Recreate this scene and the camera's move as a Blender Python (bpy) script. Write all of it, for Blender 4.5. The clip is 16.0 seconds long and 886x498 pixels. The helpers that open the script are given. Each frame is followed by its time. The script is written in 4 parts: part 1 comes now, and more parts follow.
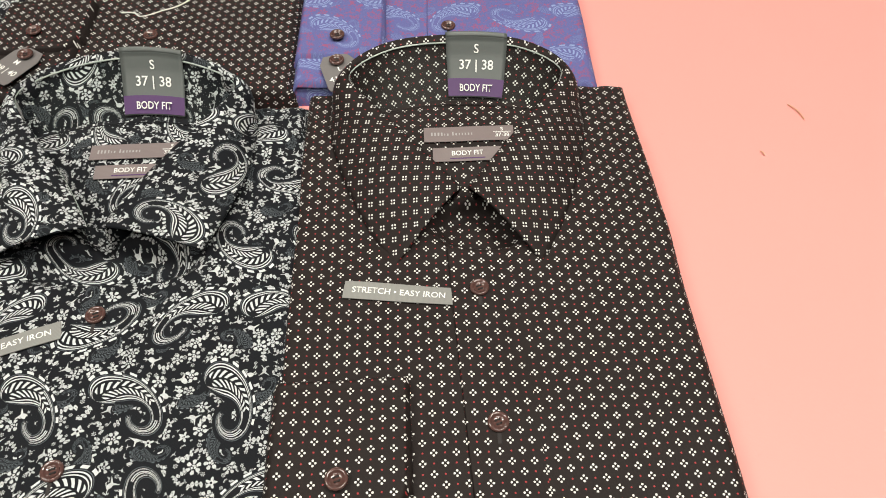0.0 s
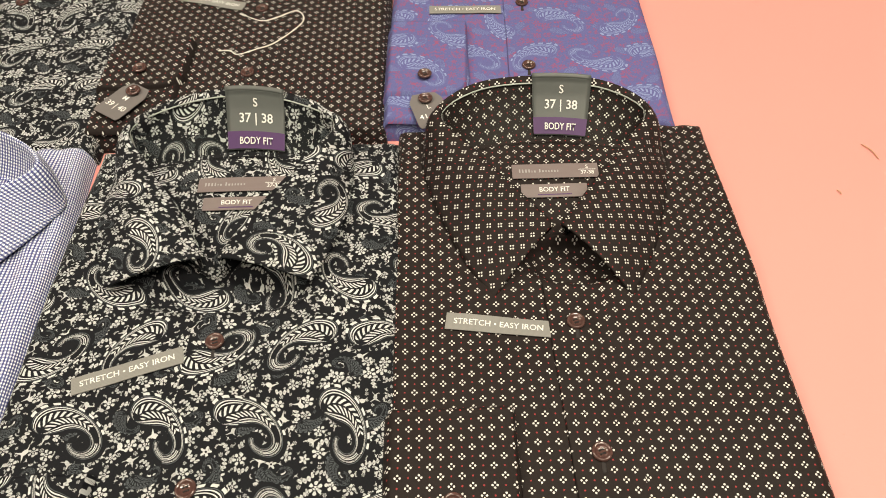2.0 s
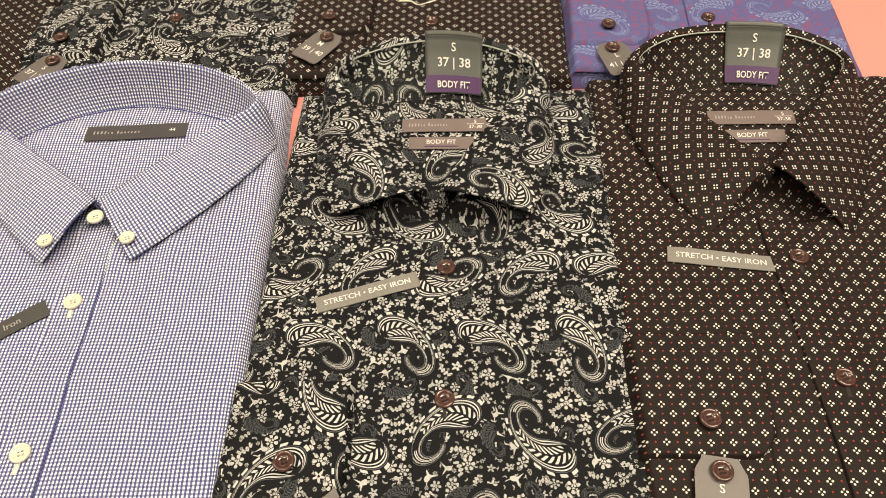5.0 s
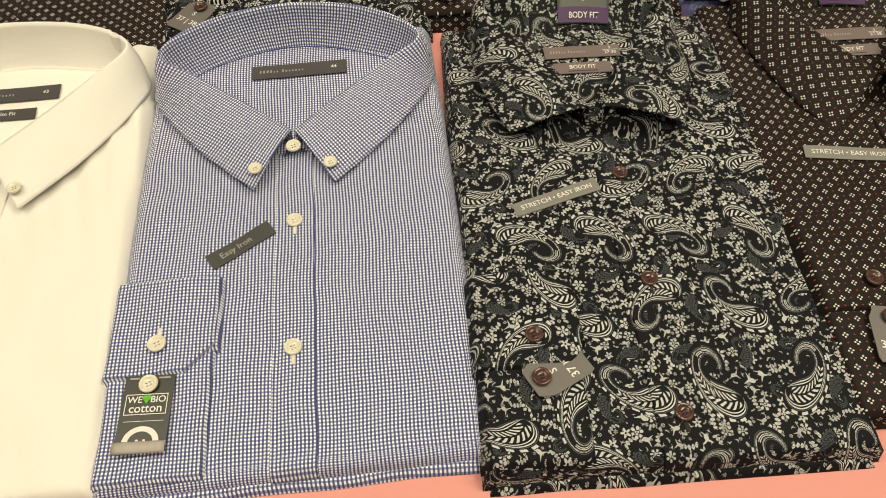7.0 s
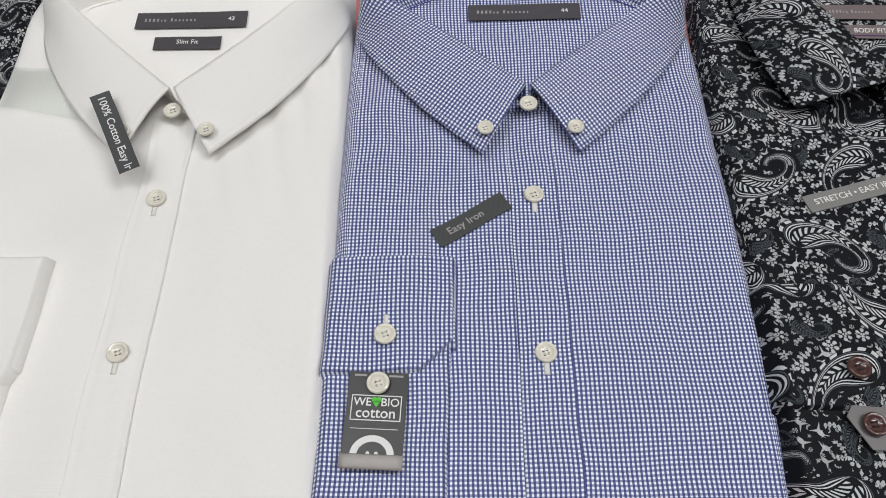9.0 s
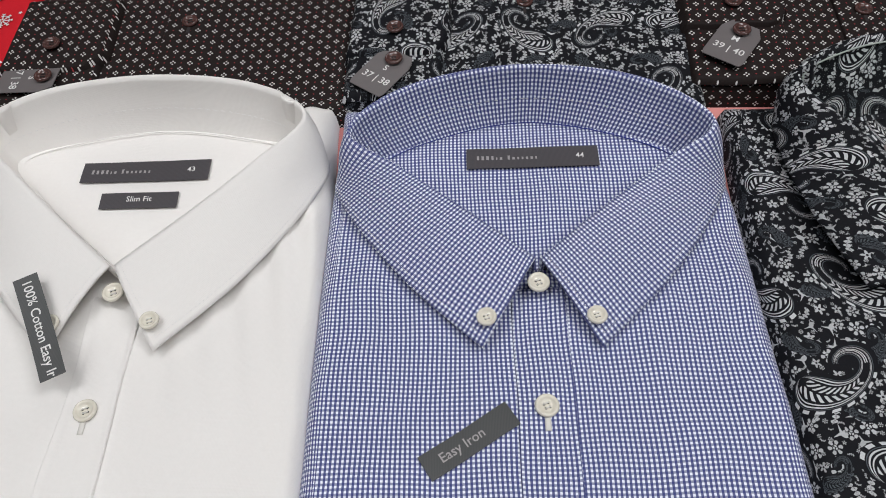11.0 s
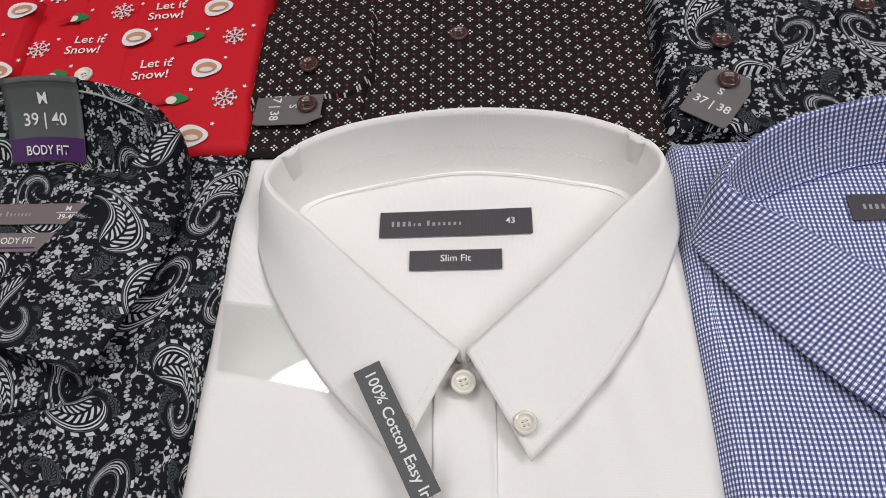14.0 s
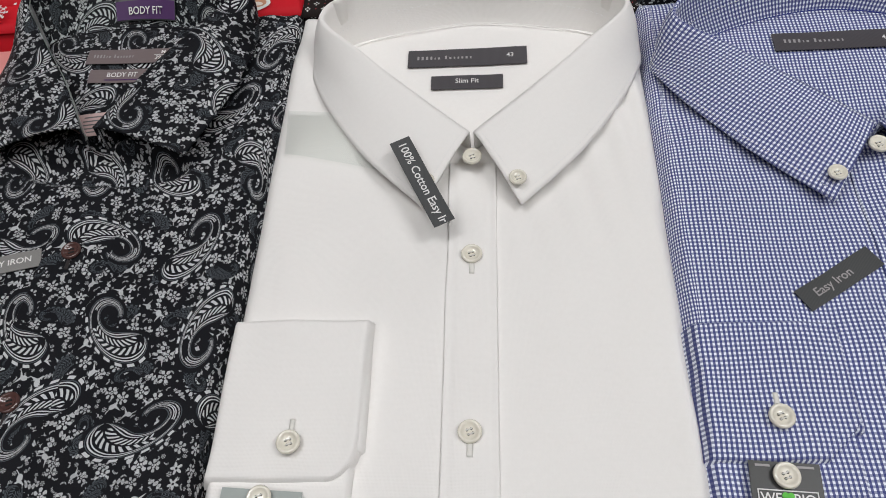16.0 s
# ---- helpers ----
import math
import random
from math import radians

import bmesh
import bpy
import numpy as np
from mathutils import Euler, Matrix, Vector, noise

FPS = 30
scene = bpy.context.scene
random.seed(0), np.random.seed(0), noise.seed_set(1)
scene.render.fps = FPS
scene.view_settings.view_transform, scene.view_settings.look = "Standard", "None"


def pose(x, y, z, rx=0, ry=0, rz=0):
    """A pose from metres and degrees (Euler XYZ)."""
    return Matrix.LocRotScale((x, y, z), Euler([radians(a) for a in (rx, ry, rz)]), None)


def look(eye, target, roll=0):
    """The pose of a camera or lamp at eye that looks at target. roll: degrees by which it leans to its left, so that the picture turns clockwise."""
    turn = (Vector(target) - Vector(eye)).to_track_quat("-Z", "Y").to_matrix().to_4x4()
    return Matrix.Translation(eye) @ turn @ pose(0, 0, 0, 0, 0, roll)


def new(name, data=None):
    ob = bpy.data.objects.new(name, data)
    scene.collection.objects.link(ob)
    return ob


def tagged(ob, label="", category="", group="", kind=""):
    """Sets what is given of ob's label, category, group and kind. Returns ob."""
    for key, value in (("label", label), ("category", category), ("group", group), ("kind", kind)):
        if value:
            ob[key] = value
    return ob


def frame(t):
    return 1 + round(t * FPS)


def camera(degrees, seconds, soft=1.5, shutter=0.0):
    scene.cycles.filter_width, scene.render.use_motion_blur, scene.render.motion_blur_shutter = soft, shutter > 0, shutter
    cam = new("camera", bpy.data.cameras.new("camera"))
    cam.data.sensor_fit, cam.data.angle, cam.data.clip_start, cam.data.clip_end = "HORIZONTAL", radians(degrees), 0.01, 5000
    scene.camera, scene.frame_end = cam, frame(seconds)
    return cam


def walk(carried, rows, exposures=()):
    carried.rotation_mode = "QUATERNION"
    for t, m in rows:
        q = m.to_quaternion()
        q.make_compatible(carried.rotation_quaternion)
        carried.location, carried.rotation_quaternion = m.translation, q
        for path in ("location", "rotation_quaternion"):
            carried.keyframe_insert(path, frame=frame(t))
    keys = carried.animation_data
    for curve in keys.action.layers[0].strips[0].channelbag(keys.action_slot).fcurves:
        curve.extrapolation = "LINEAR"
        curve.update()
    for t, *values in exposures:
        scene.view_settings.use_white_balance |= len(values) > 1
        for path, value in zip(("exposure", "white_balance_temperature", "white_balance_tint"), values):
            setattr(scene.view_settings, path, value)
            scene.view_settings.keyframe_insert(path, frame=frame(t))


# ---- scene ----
cam = camera(64.0, 16.0, soft=0.95)
PATH = [
    (0, (-0.019, 0.077, 0.364), (0.019, 1.268, -1.242), 0.4),
    (0.5, (-0.011, 0.06, 0.356), (0.022, 1.257, -1.245), -0.0),
    (1, (-0.02, 0.052, 0.362), (0.0, 1.258, -1.233), -0.4),
    (1.5, (-0.042, 0.068, 0.383), (-0.037, 1.293, -1.198), -0.5),
    (2, (-0.066, 0.073, 0.388), (-0.087, 1.302, -1.19), -1.0),
    (2.5, (-0.101, 0.085, 0.379), (-0.151, 1.315, -1.198), -1.4),
    (3, (-0.141, 0.107, 0.355), (-0.228, 1.334, -1.222), -2.0),
    (3.2, (-0.151, 0.112, 0.352), (-0.253, 1.338, -1.225), -2.1),
    (5.3, (-0.195, 0.018, 0.384), (-0.301, 1.203, -1.224), -3.2),
    (5.5, (-0.205, 0.009, 0.385), (-0.281, 1.179, -1.236), -2.8),
    (6, (-0.247, -0.015, 0.397), (-0.274, 1.083, -1.274), -2.7),
    (6.5, (-0.289, -0.022, 0.403), (-0.275, 1.073, -1.27), -1.8),
    (7, (-0.342, -0.031, 0.415), (-0.314, 1.072, -1.253), -0.8),
    (7.5, (-0.398, -0.036, 0.412), (-0.404, 1.062, -1.259), -0.4),
    (8, (-0.445, -0.033, 0.385), (-0.503, 1.032, -1.307), -0.9),
    (8.5, (-0.463, -0.016, 0.365), (-0.554, 1.009, -1.35), -1.7),
    (9, (-0.466, 0.025, 0.355), (-0.57, 1.027, -1.373), -2.2),
    (9.5, (-0.463, 0.067, 0.351), (-0.573, 1.073, -1.374), -2.5),
    (10, (-0.461, 0.115, 0.337), (-0.594, 1.147, -1.371), -3.9),
    (10.2, (-0.46, 0.135, 0.331), (-0.602, 1.182, -1.367), -4.3),
    (12.3, (-0.499, 0.137, 0.377), (-0.666, 1.271, -1.262), -4.8),
    (12.5, (-0.52, 0.137, 0.396), (-0.698, 1.272, -1.241), -5.2),
    (13, (-0.57, 0.156, 0.401), (-0.78, 1.27, -1.247), -6.7),
    (13.5, (-0.609, 0.184, 0.346), (-0.841, 1.255, -1.327), -8.1),
    (14, (-0.635, 0.199, 0.313), (-0.868, 1.219, -1.391), -8.9),
    (14.5, (-0.641, 0.185, 0.316), (-0.877, 1.185, -1.4), -9.4),
    (15, (-0.64, 0.142, 0.334), (-0.87, 1.139, -1.385), -9.0),
    (15.5, (-0.632, 0.097, 0.336), (-0.887, 1.111, -1.369), -9.8),
    (16, (-0.621, 0.051, 0.339), (-0.881, 1.083, -1.354), -9.3),
]
EXPOSURES = [(0.0, -0.18, 6800, 2), (1.5, -0.20, 7300, 3), (2.5, -0.22, 8700, 5), (3.2, -0.26, 9000, 7), (5.3, -0.36, 9000, 7), (6.2, -0.60, 9000, 4), (7.2, -0.86, 8800, -1), (8.0, -1.06, 6350, 6),
             (10.0, -1.14, 6050, 8), (13.0, -1.06, 6150, 11), (16.0, -1.18, 6100, 9)]
walk(cam, [(t, look(eye, target, roll)) for t, eye, target, roll in PATH], EXPOSURES)

# ---- light: pale shop ceiling with long light panels ----
world = bpy.data.worlds.new("world")
scene.world = world
world.use_nodes = True
world.node_tree.nodes["Background"].inputs[0].default_value = (0.9, 0.95, 1.0, 1)
world.node_tree.nodes["Background"].inputs[1].default_value = 0.1


# ---- shader arithmetic: plain formulas turned into math nodes ----
class Val:
    tree = None

    def __init__(self, socket):
        self.s = socket

    def __add__(self, o): return op("ADD", self, o)
    def __radd__(self, o): return op("ADD", o, self)
    def __sub__(self, o): return op("SUBTRACT", self, o)
    def __rsub__(self, o): return op("SUBTRACT", o, self)
    def __mul__(self, o): return op("MULTIPLY", self, o)
    def __rmul__(self, o): return op("MULTIPLY", o, self)
    def __truediv__(self, o): return op("DIVIDE", self, o)
    def __rtruediv__(self, o): return op("DIVIDE", o, self)
    def __lt__(self, o): return op("LESS_THAN", self, o)
    def __gt__(self, o): return op("GREATER_THAN", self, o)


def feed(socket, v):
    if isinstance(v, Val):
        Val.tree.links.new(v.s, socket)
    else:
        socket.default_value = v


def op(kind, *args):
    n = Val.tree.nodes.new("ShaderNodeMath")
    n.operation = kind
    for i, a in enumerate(args):
        feed(n.inputs[i], a)
    return Val(n.outputs[0])


def sin(a): return op("SINE", a)
def cos(a): return op("COSINE", a)
def vabs(a): return op("ABSOLUTE", a)
def root(a): return op("SQRT", a)
def floor(a): return op("FLOOR", a)
def fract(a): return op("FRACT", a)
def vmax(a, b): return op("MAXIMUM", a, b)
def vmin(a, b): return op("MINIMUM", a, b)
def power(a, b): return op("POWER", a, b)
def angle(y, x): return op("ARCTAN2", y, x)
def length(x, y): return root(x * x + y * y)


def band(q, lo, hi):
    return (q > lo) * (q < hi)


def vec(x, y):
    n = Val.tree.nodes.new("ShaderNodeCombineXYZ")
    feed(n.inputs[0], x)
    feed(n.inputs[1], y)
    return n.outputs[0]


def split(socket):
    n = Val.tree.nodes.new("ShaderNodeSeparateXYZ")
    Val.tree.links.new(socket, n.inputs[0])
    return Val(n.outputs[0]), Val(n.outputs[1]), Val(n.outputs[2])


def noise_tex(vector, scale, detail=3.0, rough=0.55):
    n = Val.tree.nodes.new("ShaderNodeTexNoise")
    Val.tree.links.new(vector, n.inputs["Vector"])
    n.inputs["Scale"].default_value, n.inputs["Detail"].default_value = scale, detail
    n.inputs["Roughness"].default_value = rough
    return Val(n.outputs["Fac"])


def mix(fac, a, b):
    n = Val.tree.nodes.new("ShaderNodeMix")
    n.data_type = "RGBA"
    feed(n.inputs["Factor"], fac)
    for i, c in ((6, a), (7, b)):
        if isinstance(c, tuple):
            n.inputs[i].default_value = (*c, 1)
        else:
            Val.tree.links.new(c, n.inputs[i])
    return n.outputs[2]


def material(name, rough=0.7, metal=0.0, sheen=0.0, spec=0.5):
    m = bpy.data.materials.new(name)
    m.use_nodes = True
    Val.tree = m.node_tree
    b = m.node_tree.nodes["Principled BSDF"]
    b.inputs["Roughness"].default_value, b.inputs["Metallic"].default_value = rough, metal
    b.inputs["Specular IOR Level"].default_value = spec
    if sheen:
        b.inputs["Sheen Weight"].default_value, b.inputs["Sheen Roughness"].default_value = sheen, 0.4
    return m, b


def colour(b, c):
    if isinstance(c, tuple):
        b.inputs["Base Color"].default_value = (*c, 1)
    else:
        Val.tree.links.new(c, b.inputs["Base Color"])


def bump(b, height, strength, distance):
    n = Val.tree.nodes.new("ShaderNodeBump")
    n.inputs["Strength"].default_value, n.inputs["Distance"].default_value = strength, distance
    feed(n.inputs["Height"], height)
    Val.tree.links.new(n.outputs[0], b.inputs["Normal"])


def cloth_uv(wobble=0.0012):
    """Cloth coordinates in metres, pulled a little out of true as folded cloth is."""
    n = Val.tree.nodes.new("ShaderNodeUVMap")
    n.uv_map = "cloth"
    x, y, _ = split(n.outputs[0])
    a = noise_tex(n.outputs[0], 16.0, 1.0)
    c = noise_tex(vec(x + 3.7, y + 1.3), 16.0, 1.0)
    return n.outputs[0], x + (a - 0.5) * (2 * wobble), y + (c - 0.5) * (2 * wobble)


def twill(b, x, y, pitch=0.0007, strength=0.25):
    w = sin((x + y) * (6.2832 / pitch)) * 0.5 + 0.5
    bump(b, w, strength, 0.00012)


def turned(x, y, a):
    c, s = cos(a), sin(a)
    return x * c + y * s, y * c - x * s


def paisley(u, v, size):
    """A comma-shaped drop on a spiral spine: bulb, leaf inside, tail rolled into a curl; and the ground it covers."""
    u, v = u / size / 1.55 + 0.36, v / size - 0.10
    v = v + u * 0.22
    r = length(u, v)
    th = angle(v, u)
    th = th + (th < -0.85) * 6.2832
    spine = 1.0 - th * 0.16
    bulb = root(vmax(1.0 - th * th * 2.4, 0.0)) * (th < 0.0) * 0.43
    taper = op("EXPONENT", th * th * -0.62) * 0.28 + 0.15
    tail = taper * root(vmax(1.0 - th * 0.185, 0.0)) * (th > 0.0)
    w = vmax(bulb + tail, 0.0001)
    off = r - spine
    q = vabs(off) / w
    inside = band(th, -0.65, 5.3)
    line = (band(q, 0.91, 1.0) + band(q, 0.72, 0.80)) * inside
    leaf = (sin(th * 30.0 - vabs(off) * 34.0) > 0.1) * band(q, 0.07, 0.56) * band(th, -0.45, 1.45)
    curl = band(q, 0.10, 0.32) * band(th, 2.2, 5.0)
    edge = vabs(off) - w
    dots = (sin(th * 22.0) > -0.2) * band(edge, 0.08, 0.17) * (off > 0.0) * band(th, -0.3, 1.9)
    halo = band(edge, 0.03, 0.05) * inside
    cover = vmax((edge < 0.19) * band(th, -0.8, 5.4), r < 0.22)
    return line + curl, leaf, dots, halo, cover


def cells(x, y, wide, high, shift=0.0):
    row = floor(y / high + shift)
    xs = x / wide + row * 0.5 + shift
    col = floor(xs)
    n = Val.tree.nodes.new("ShaderNodeTexWhiteNoise")
    n.noise_dimensions = "2D"
    Val.tree.links.new(vec(row + 0.5, col + 0.5), n.inputs["Vector"])
    rnd, rnd2, _ = split(n.outputs["Color"])
    return (fract(xs) - 0.5) * wide, (fract(y / high + shift) - 0.5) * high, rnd, rnd2


def scatter(x, y, pitch, shift=0.0):
    n = Val.tree.nodes.new("ShaderNodeTexVoronoi")
    n.voronoi_dimensions = "2D"
    n.inputs["Scale"].default_value = 1.0
    n.inputs["Randomness"].default_value = 0.75
    Val.tree.links.new(vec(x / pitch + shift, y / pitch + shift), n.inputs["Vector"])
    px, py, _ = split(n.outputs["Position"])
    rnd, rnd2, rnd3 = split(n.outputs["Color"])
    return (x / pitch + shift - px) * pitch, (y / pitch + shift - py) * pitch, rnd, rnd2, rnd3


def florets(x, y, pitch, size, shift=0.0):
    """Leaf rosettes, hollow stars, leafy sprigs and little tulips, one a cell."""
    u, v, kind, turn_by, big = scatter(x, y, pitch, shift)
    u, v = turned(u, v, turn_by * 6.283)
    s = (big * 0.35 + 0.80) * size
    u, v = u / s, v / s
    r, th = length(u, v), angle(v, u)
    lobes = vabs(cos(th * 3.0 + 0.4))
    rosette = (lobes > 0.58) * band(r, 0.42, 0.62 + lobes * 0.34) + (vabs(cos(th * 1.5)) > 0.45) * band(r, 0.08, 0.32)
    five = vabs(cos(th * 2.5))
    star = band(r, 0.16, five * five * 0.50 + 0.28)
    bend = v - u * u * 0.35 + 0.2
    sprig = band(vabs(bend), 0.07, vabs(sin(u * 5.2)) * 0.42) * (vabs(u) < 1.15) + (vabs(bend) < 0.045) * band(u, -1.3, 1.0)
    cup = length(u * 1.5, v + 0.25) < 0.52
    wings = (vabs(v - vabs(u) * 0.75 - 0.05) < (1.0 - vabs(u)) * 0.24) * (vabs(u) < 1.0)
    stalk = (vabs(u - v * v * 0.4) < 0.07) * band(v, -1.25, -0.5)
    tulip = cup + wings + stalk
    return vmin(rosette, 1.0) * (kind < 0.36) + star * band(kind, 0.36, 0.50) + vmin(sprig, 1.0) * band(kind, 0.50, 0.78) + vmin(tulip, 1.0) * (kind > 0.78), big


def paisley_cloth(name, ground, bright, dim, accent, rough=0.62):
    m, b = material(name, rough, spec=0.10)
    raw, x, y = cloth_uv(0.0010)
    u, v, r1, r2 = cells(x, y, 0.050, 0.052)
    way = (r2 > 0.5) * 2.0 - 1.0
    u, v = turned(u, v * way, r1 * 1.2 + 0.55 + (fract(r1 * 7.0) > 0.7) * 3.1416)
    line, vein, dots, halo, cover = paisley(u, v, 0.0138)
    u2, v2, s1, s2 = cells(x, y, 0.034, 0.031, 0.37)
    u2, v2 = turned(u2, v2, s1 * 6.28)
    line2, vein2, dots2, halo2, cover2 = paisley(u2, v2, 0.0056)
    free = 1.0 - vmin(cover, 1.0)
    free2 = free * (1.0 - vmin(cover2, 1.0))
    big = vmin(line + vein + dots, 1.0)
    small = vmin(line2 + dots2 + vein2 + halo2, 1.0) * free
    fl, rnd = florets(x, y, 0.0086, 0.0036)
    fl2, rnd2 = florets(x, y, 0.0047, 0.0012, 5.3)
    fl, fl2 = vmin(fl, 1.0) * free2, vmin(fl2, 1.0) * free2
    worn = noise_tex(raw, 2600.0, 2.0) * 0.5 + 0.62
    nap = mix(noise_tex(raw, 900.0, 3.0), ground, tuple(g * 1.7 for g in ground))
    c = mix(vmin(small + halo, 1.0) * 0.85 * worn, nap, dim)
    c = mix(fl2 * 0.75 * worn, c, accent)
    c = mix(vmin(fl * worn, 1.0) * (0.7 + rnd * 0.3), c, accent)
    c = mix(vmin(big * worn, 1.0), c, bright)
    colour(b, c)
    twill(b, x, y)
    return m


def dot_cloth(name, ground, rough=0.58, px=0.0112, py=0.0105):
    m, b = material(name, rough, spec=0.10)
    raw, x, y = cloth_uv(0.0010)
    total = None
    for k in (0.0, 0.5):
        u, v = (fract(x / px + k) - 0.5) * px, (fract(y / py + k) - 0.5) * py
        u, v = vabs((u + v) * 0.7071), vabs((v - u) * 0.7071)
        d = length((u - 0.00092) / 0.00060, (v - 0.00092) / 0.00060)
        one = d < 1.0
        total = one if total is None else total + one
    red = None
    for k in (0.0, 0.5):
        u, v = (fract(x / px + k) - 0.5) * px, (fract(y / py + k + 0.5) - 0.5) * py
        one = length(u, v) < 0.00050
        red = one if red is None else red + one
    worn = noise_tex(raw, 3000.0, 2.0) * 0.5 + 0.6
    nap = mix(noise_tex(raw, 900.0, 3.0), tuple(g * 0.75 for g in ground), tuple(g * 1.35 for g in ground))
    c = mix(red * 0.8, nap, (0.36, 0.045, 0.05))
    c = mix(vmin(total * worn, 1.0), c, (0.72, 0.70, 0.68))
    colour(b, c)
    twill(b, x, y)
    return m


def check_cloth(name, pitch=0.00225):
    m, b = material(name, 0.75, sheen=0.2, spec=0.3)
    raw, x, y = cloth_uv(0.0022)
    tone = noise_tex(raw, 5000.0, 1.0) * 0.3 + 0.85
    sx = (fract(x / pitch) < 0.5) * 1.0
    sy = (fract(y / pitch) < 0.5) * 1.0
    c = mix(vmin((1.0 - (1.0 - sx * 0.87) * (1.0 - sy * 0.66)) * tone, 1.0), (0.82, 0.85, 0.93), (0.012, 0.022, 0.175))
    colour(b, c)
    w = sin(x * (6.2832 / pitch)) * sin(y * (6.2832 / pitch))
    bump(b, w, 0.2, 0.0001)
    return m


def plain_cloth(name, c0, c1, rough=0.75, weave=0.0006, sheen=0.2):
    m, b = material(name, rough, sheen=sheen, spec=0.3)
    raw, x, y = cloth_uv(0.0004)
    colour(b, mix(noise_tex(raw, 400.0, 4.0), c0, c1))
    w = sin(x * (6.2832 / weave)) + sin(y * (6.2832 / weave))
    bump(b, w, 0.2, 0.00008)
    return m


def flat(name, c0, c1=None, rough=0.6, scale=300.0, grain=0.0, metal=0.0, spec=0.5):
    """Two close tones mixed by noise at the scale of the thing, with a fine relief."""
    m, b = material(name, rough, metal, spec=spec)
    n = Val.tree.nodes.new("ShaderNodeTexCoord")
    f = noise_tex(n.outputs["Object"], scale, 4.0)
    colour(b, mix(f, c0, c1 or tuple(v * 0.85 for v in c0)))
    if grain:
        bump(b, noise_tex(n.outputs["Object"], scale * 5, 3.0), grain, 0.0004)
    return m


def ribbon(name, c0, c1, rough=0.45):
    m, b = material(name, rough, spec=0.4)
    n = Val.tree.nodes.new("ShaderNodeTexCoord")
    x, y, z = split(n.outputs["Object"])
    w = sin(x * 9000.0) * 0.5 + 0.5
    colour(b, mix(w * 0.6, c0, c1))
    bump(b, w, 0.2, 0.0001)
    return m


M = {}
M["paisley"] = paisley_cloth("black_paisley_cotton", (0.0058, 0.0061, 0.0078), (0.62, 0.63, 0.64), (0.11, 0.125, 0.14), (0.56, 0.57, 0.58))
M["purple"] = paisley_cloth("blue_violet_paisley_cotton", (0.078, 0.080, 0.20), (0.24, 0.30, 0.50), (0.15, 0.19, 0.36), (0.27, 0.075, 0.15))
M["dots"] = dot_cloth("black_dotted_cotton", (0.0165, 0.0122, 0.0115))
M["gingham"] = check_cloth("blue_gingham_cotton")
M["white"] = plain_cloth("white_cotton", (0.80, 0.775, 0.745), (0.84, 0.815, 0.785))
M["red"] = plain_cloth("red_cotton", (0.53, 0.005, 0.014), (0.58, 0.007, 0.018), 0.7, 0.0006, 0.0)
M["bow"] = plain_cloth("red_woven_silk", (0.34, 0.006, 0.02), (0.44, 0.010, 0.026), 0.5, 0.0016, 0.0)
M["pearl"] = flat("pearl_button", (0.82, 0.78, 0.67), (0.66, 0.62, 0.52), 0.12, 220.0, spec=0.8)
M["brown"] = flat("dark_horn_button", (0.055, 0.026, 0.022), (0.10, 0.05, 0.045), 0.12, 260.0, spec=0.8)
M["thread_pale"] = flat("pale_thread", (0.75, 0.73, 0.68), rough=0.8)
M["thread_dark"] = flat("dark_thread", (0.02, 0.015, 0.015), rough=0.8)
M["hole"] = flat("button_hole", (0.02, 0.015, 0.012), rough=0.9)
M["label_grey"] = ribbon("charcoal_woven_label", (0.055, 0.05, 0.055), (0.075, 0.07, 0.075))
M["label_taupe"] = ribbon("taupe_satin_label", (0.16, 0.125, 0.125), (0.20, 0.16, 0.16))
M["ribbon_grey"] = ribbon("grey_satin_ribbon", (0.20, 0.195, 0.185), (0.25, 0.245, 0.235))
M["ribbon_dark"] = ribbon("dark_grey_ribbon", (0.05, 0.052, 0.052), (0.07, 0.072, 0.072))
M["card"] = flat("slate_card", (0.085, 0.092, 0.090), (0.075, 0.082, 0.08), 0.4)
M["card_tag"] = flat("taupe_grey_card", (0.15, 0.135, 0.135), (0.13, 0.118, 0.118), 0.45)
M["card_black"] = flat("black_card", (0.03, 0.03, 0.028), (0.022, 0.022, 0.02), 0.4)
M["card_edge"] = flat("pale_card_fold", (0.42, 0.39, 0.37), rough=0.5)
M["card_pale"] = flat("pale_grey_card", (0.34, 0.37, 0.35), (0.30, 0.33, 0.31), 0.5)
M["violet"] = flat("violet_print", (0.058, 0.009, 0.095), (0.05, 0.008, 0.085), 0.45)
M["ink"] = flat("white_ink", (0.80, 0.79, 0.77), rough=0.6)
M["ink_grey"] = flat("grey_ink", (0.36, 0.34, 0.34), rough=0.6)
M["green"] = flat("green_ink", (0.10, 0.55, 0.03), rough=0.5)
M["green_dark"] = flat("leaf_green_ink", (0.02, 0.20, 0.05), rough=0.6)
M["cream"] = flat("cream_ink", (0.78, 0.70, 0.62), rough=0.7)
M["tan"] = flat("tan_ink", (0.55, 0.28, 0.16), rough=0.7)
M["insert"] = flat("pale_pink_paper", (0.58, 0.42, 0.40), (0.50, 0.35, 0.33), 0.6)
M["silver"] = flat("silver_loop", (0.6, 0.58, 0.56), rough=0.25, metal=1.0)


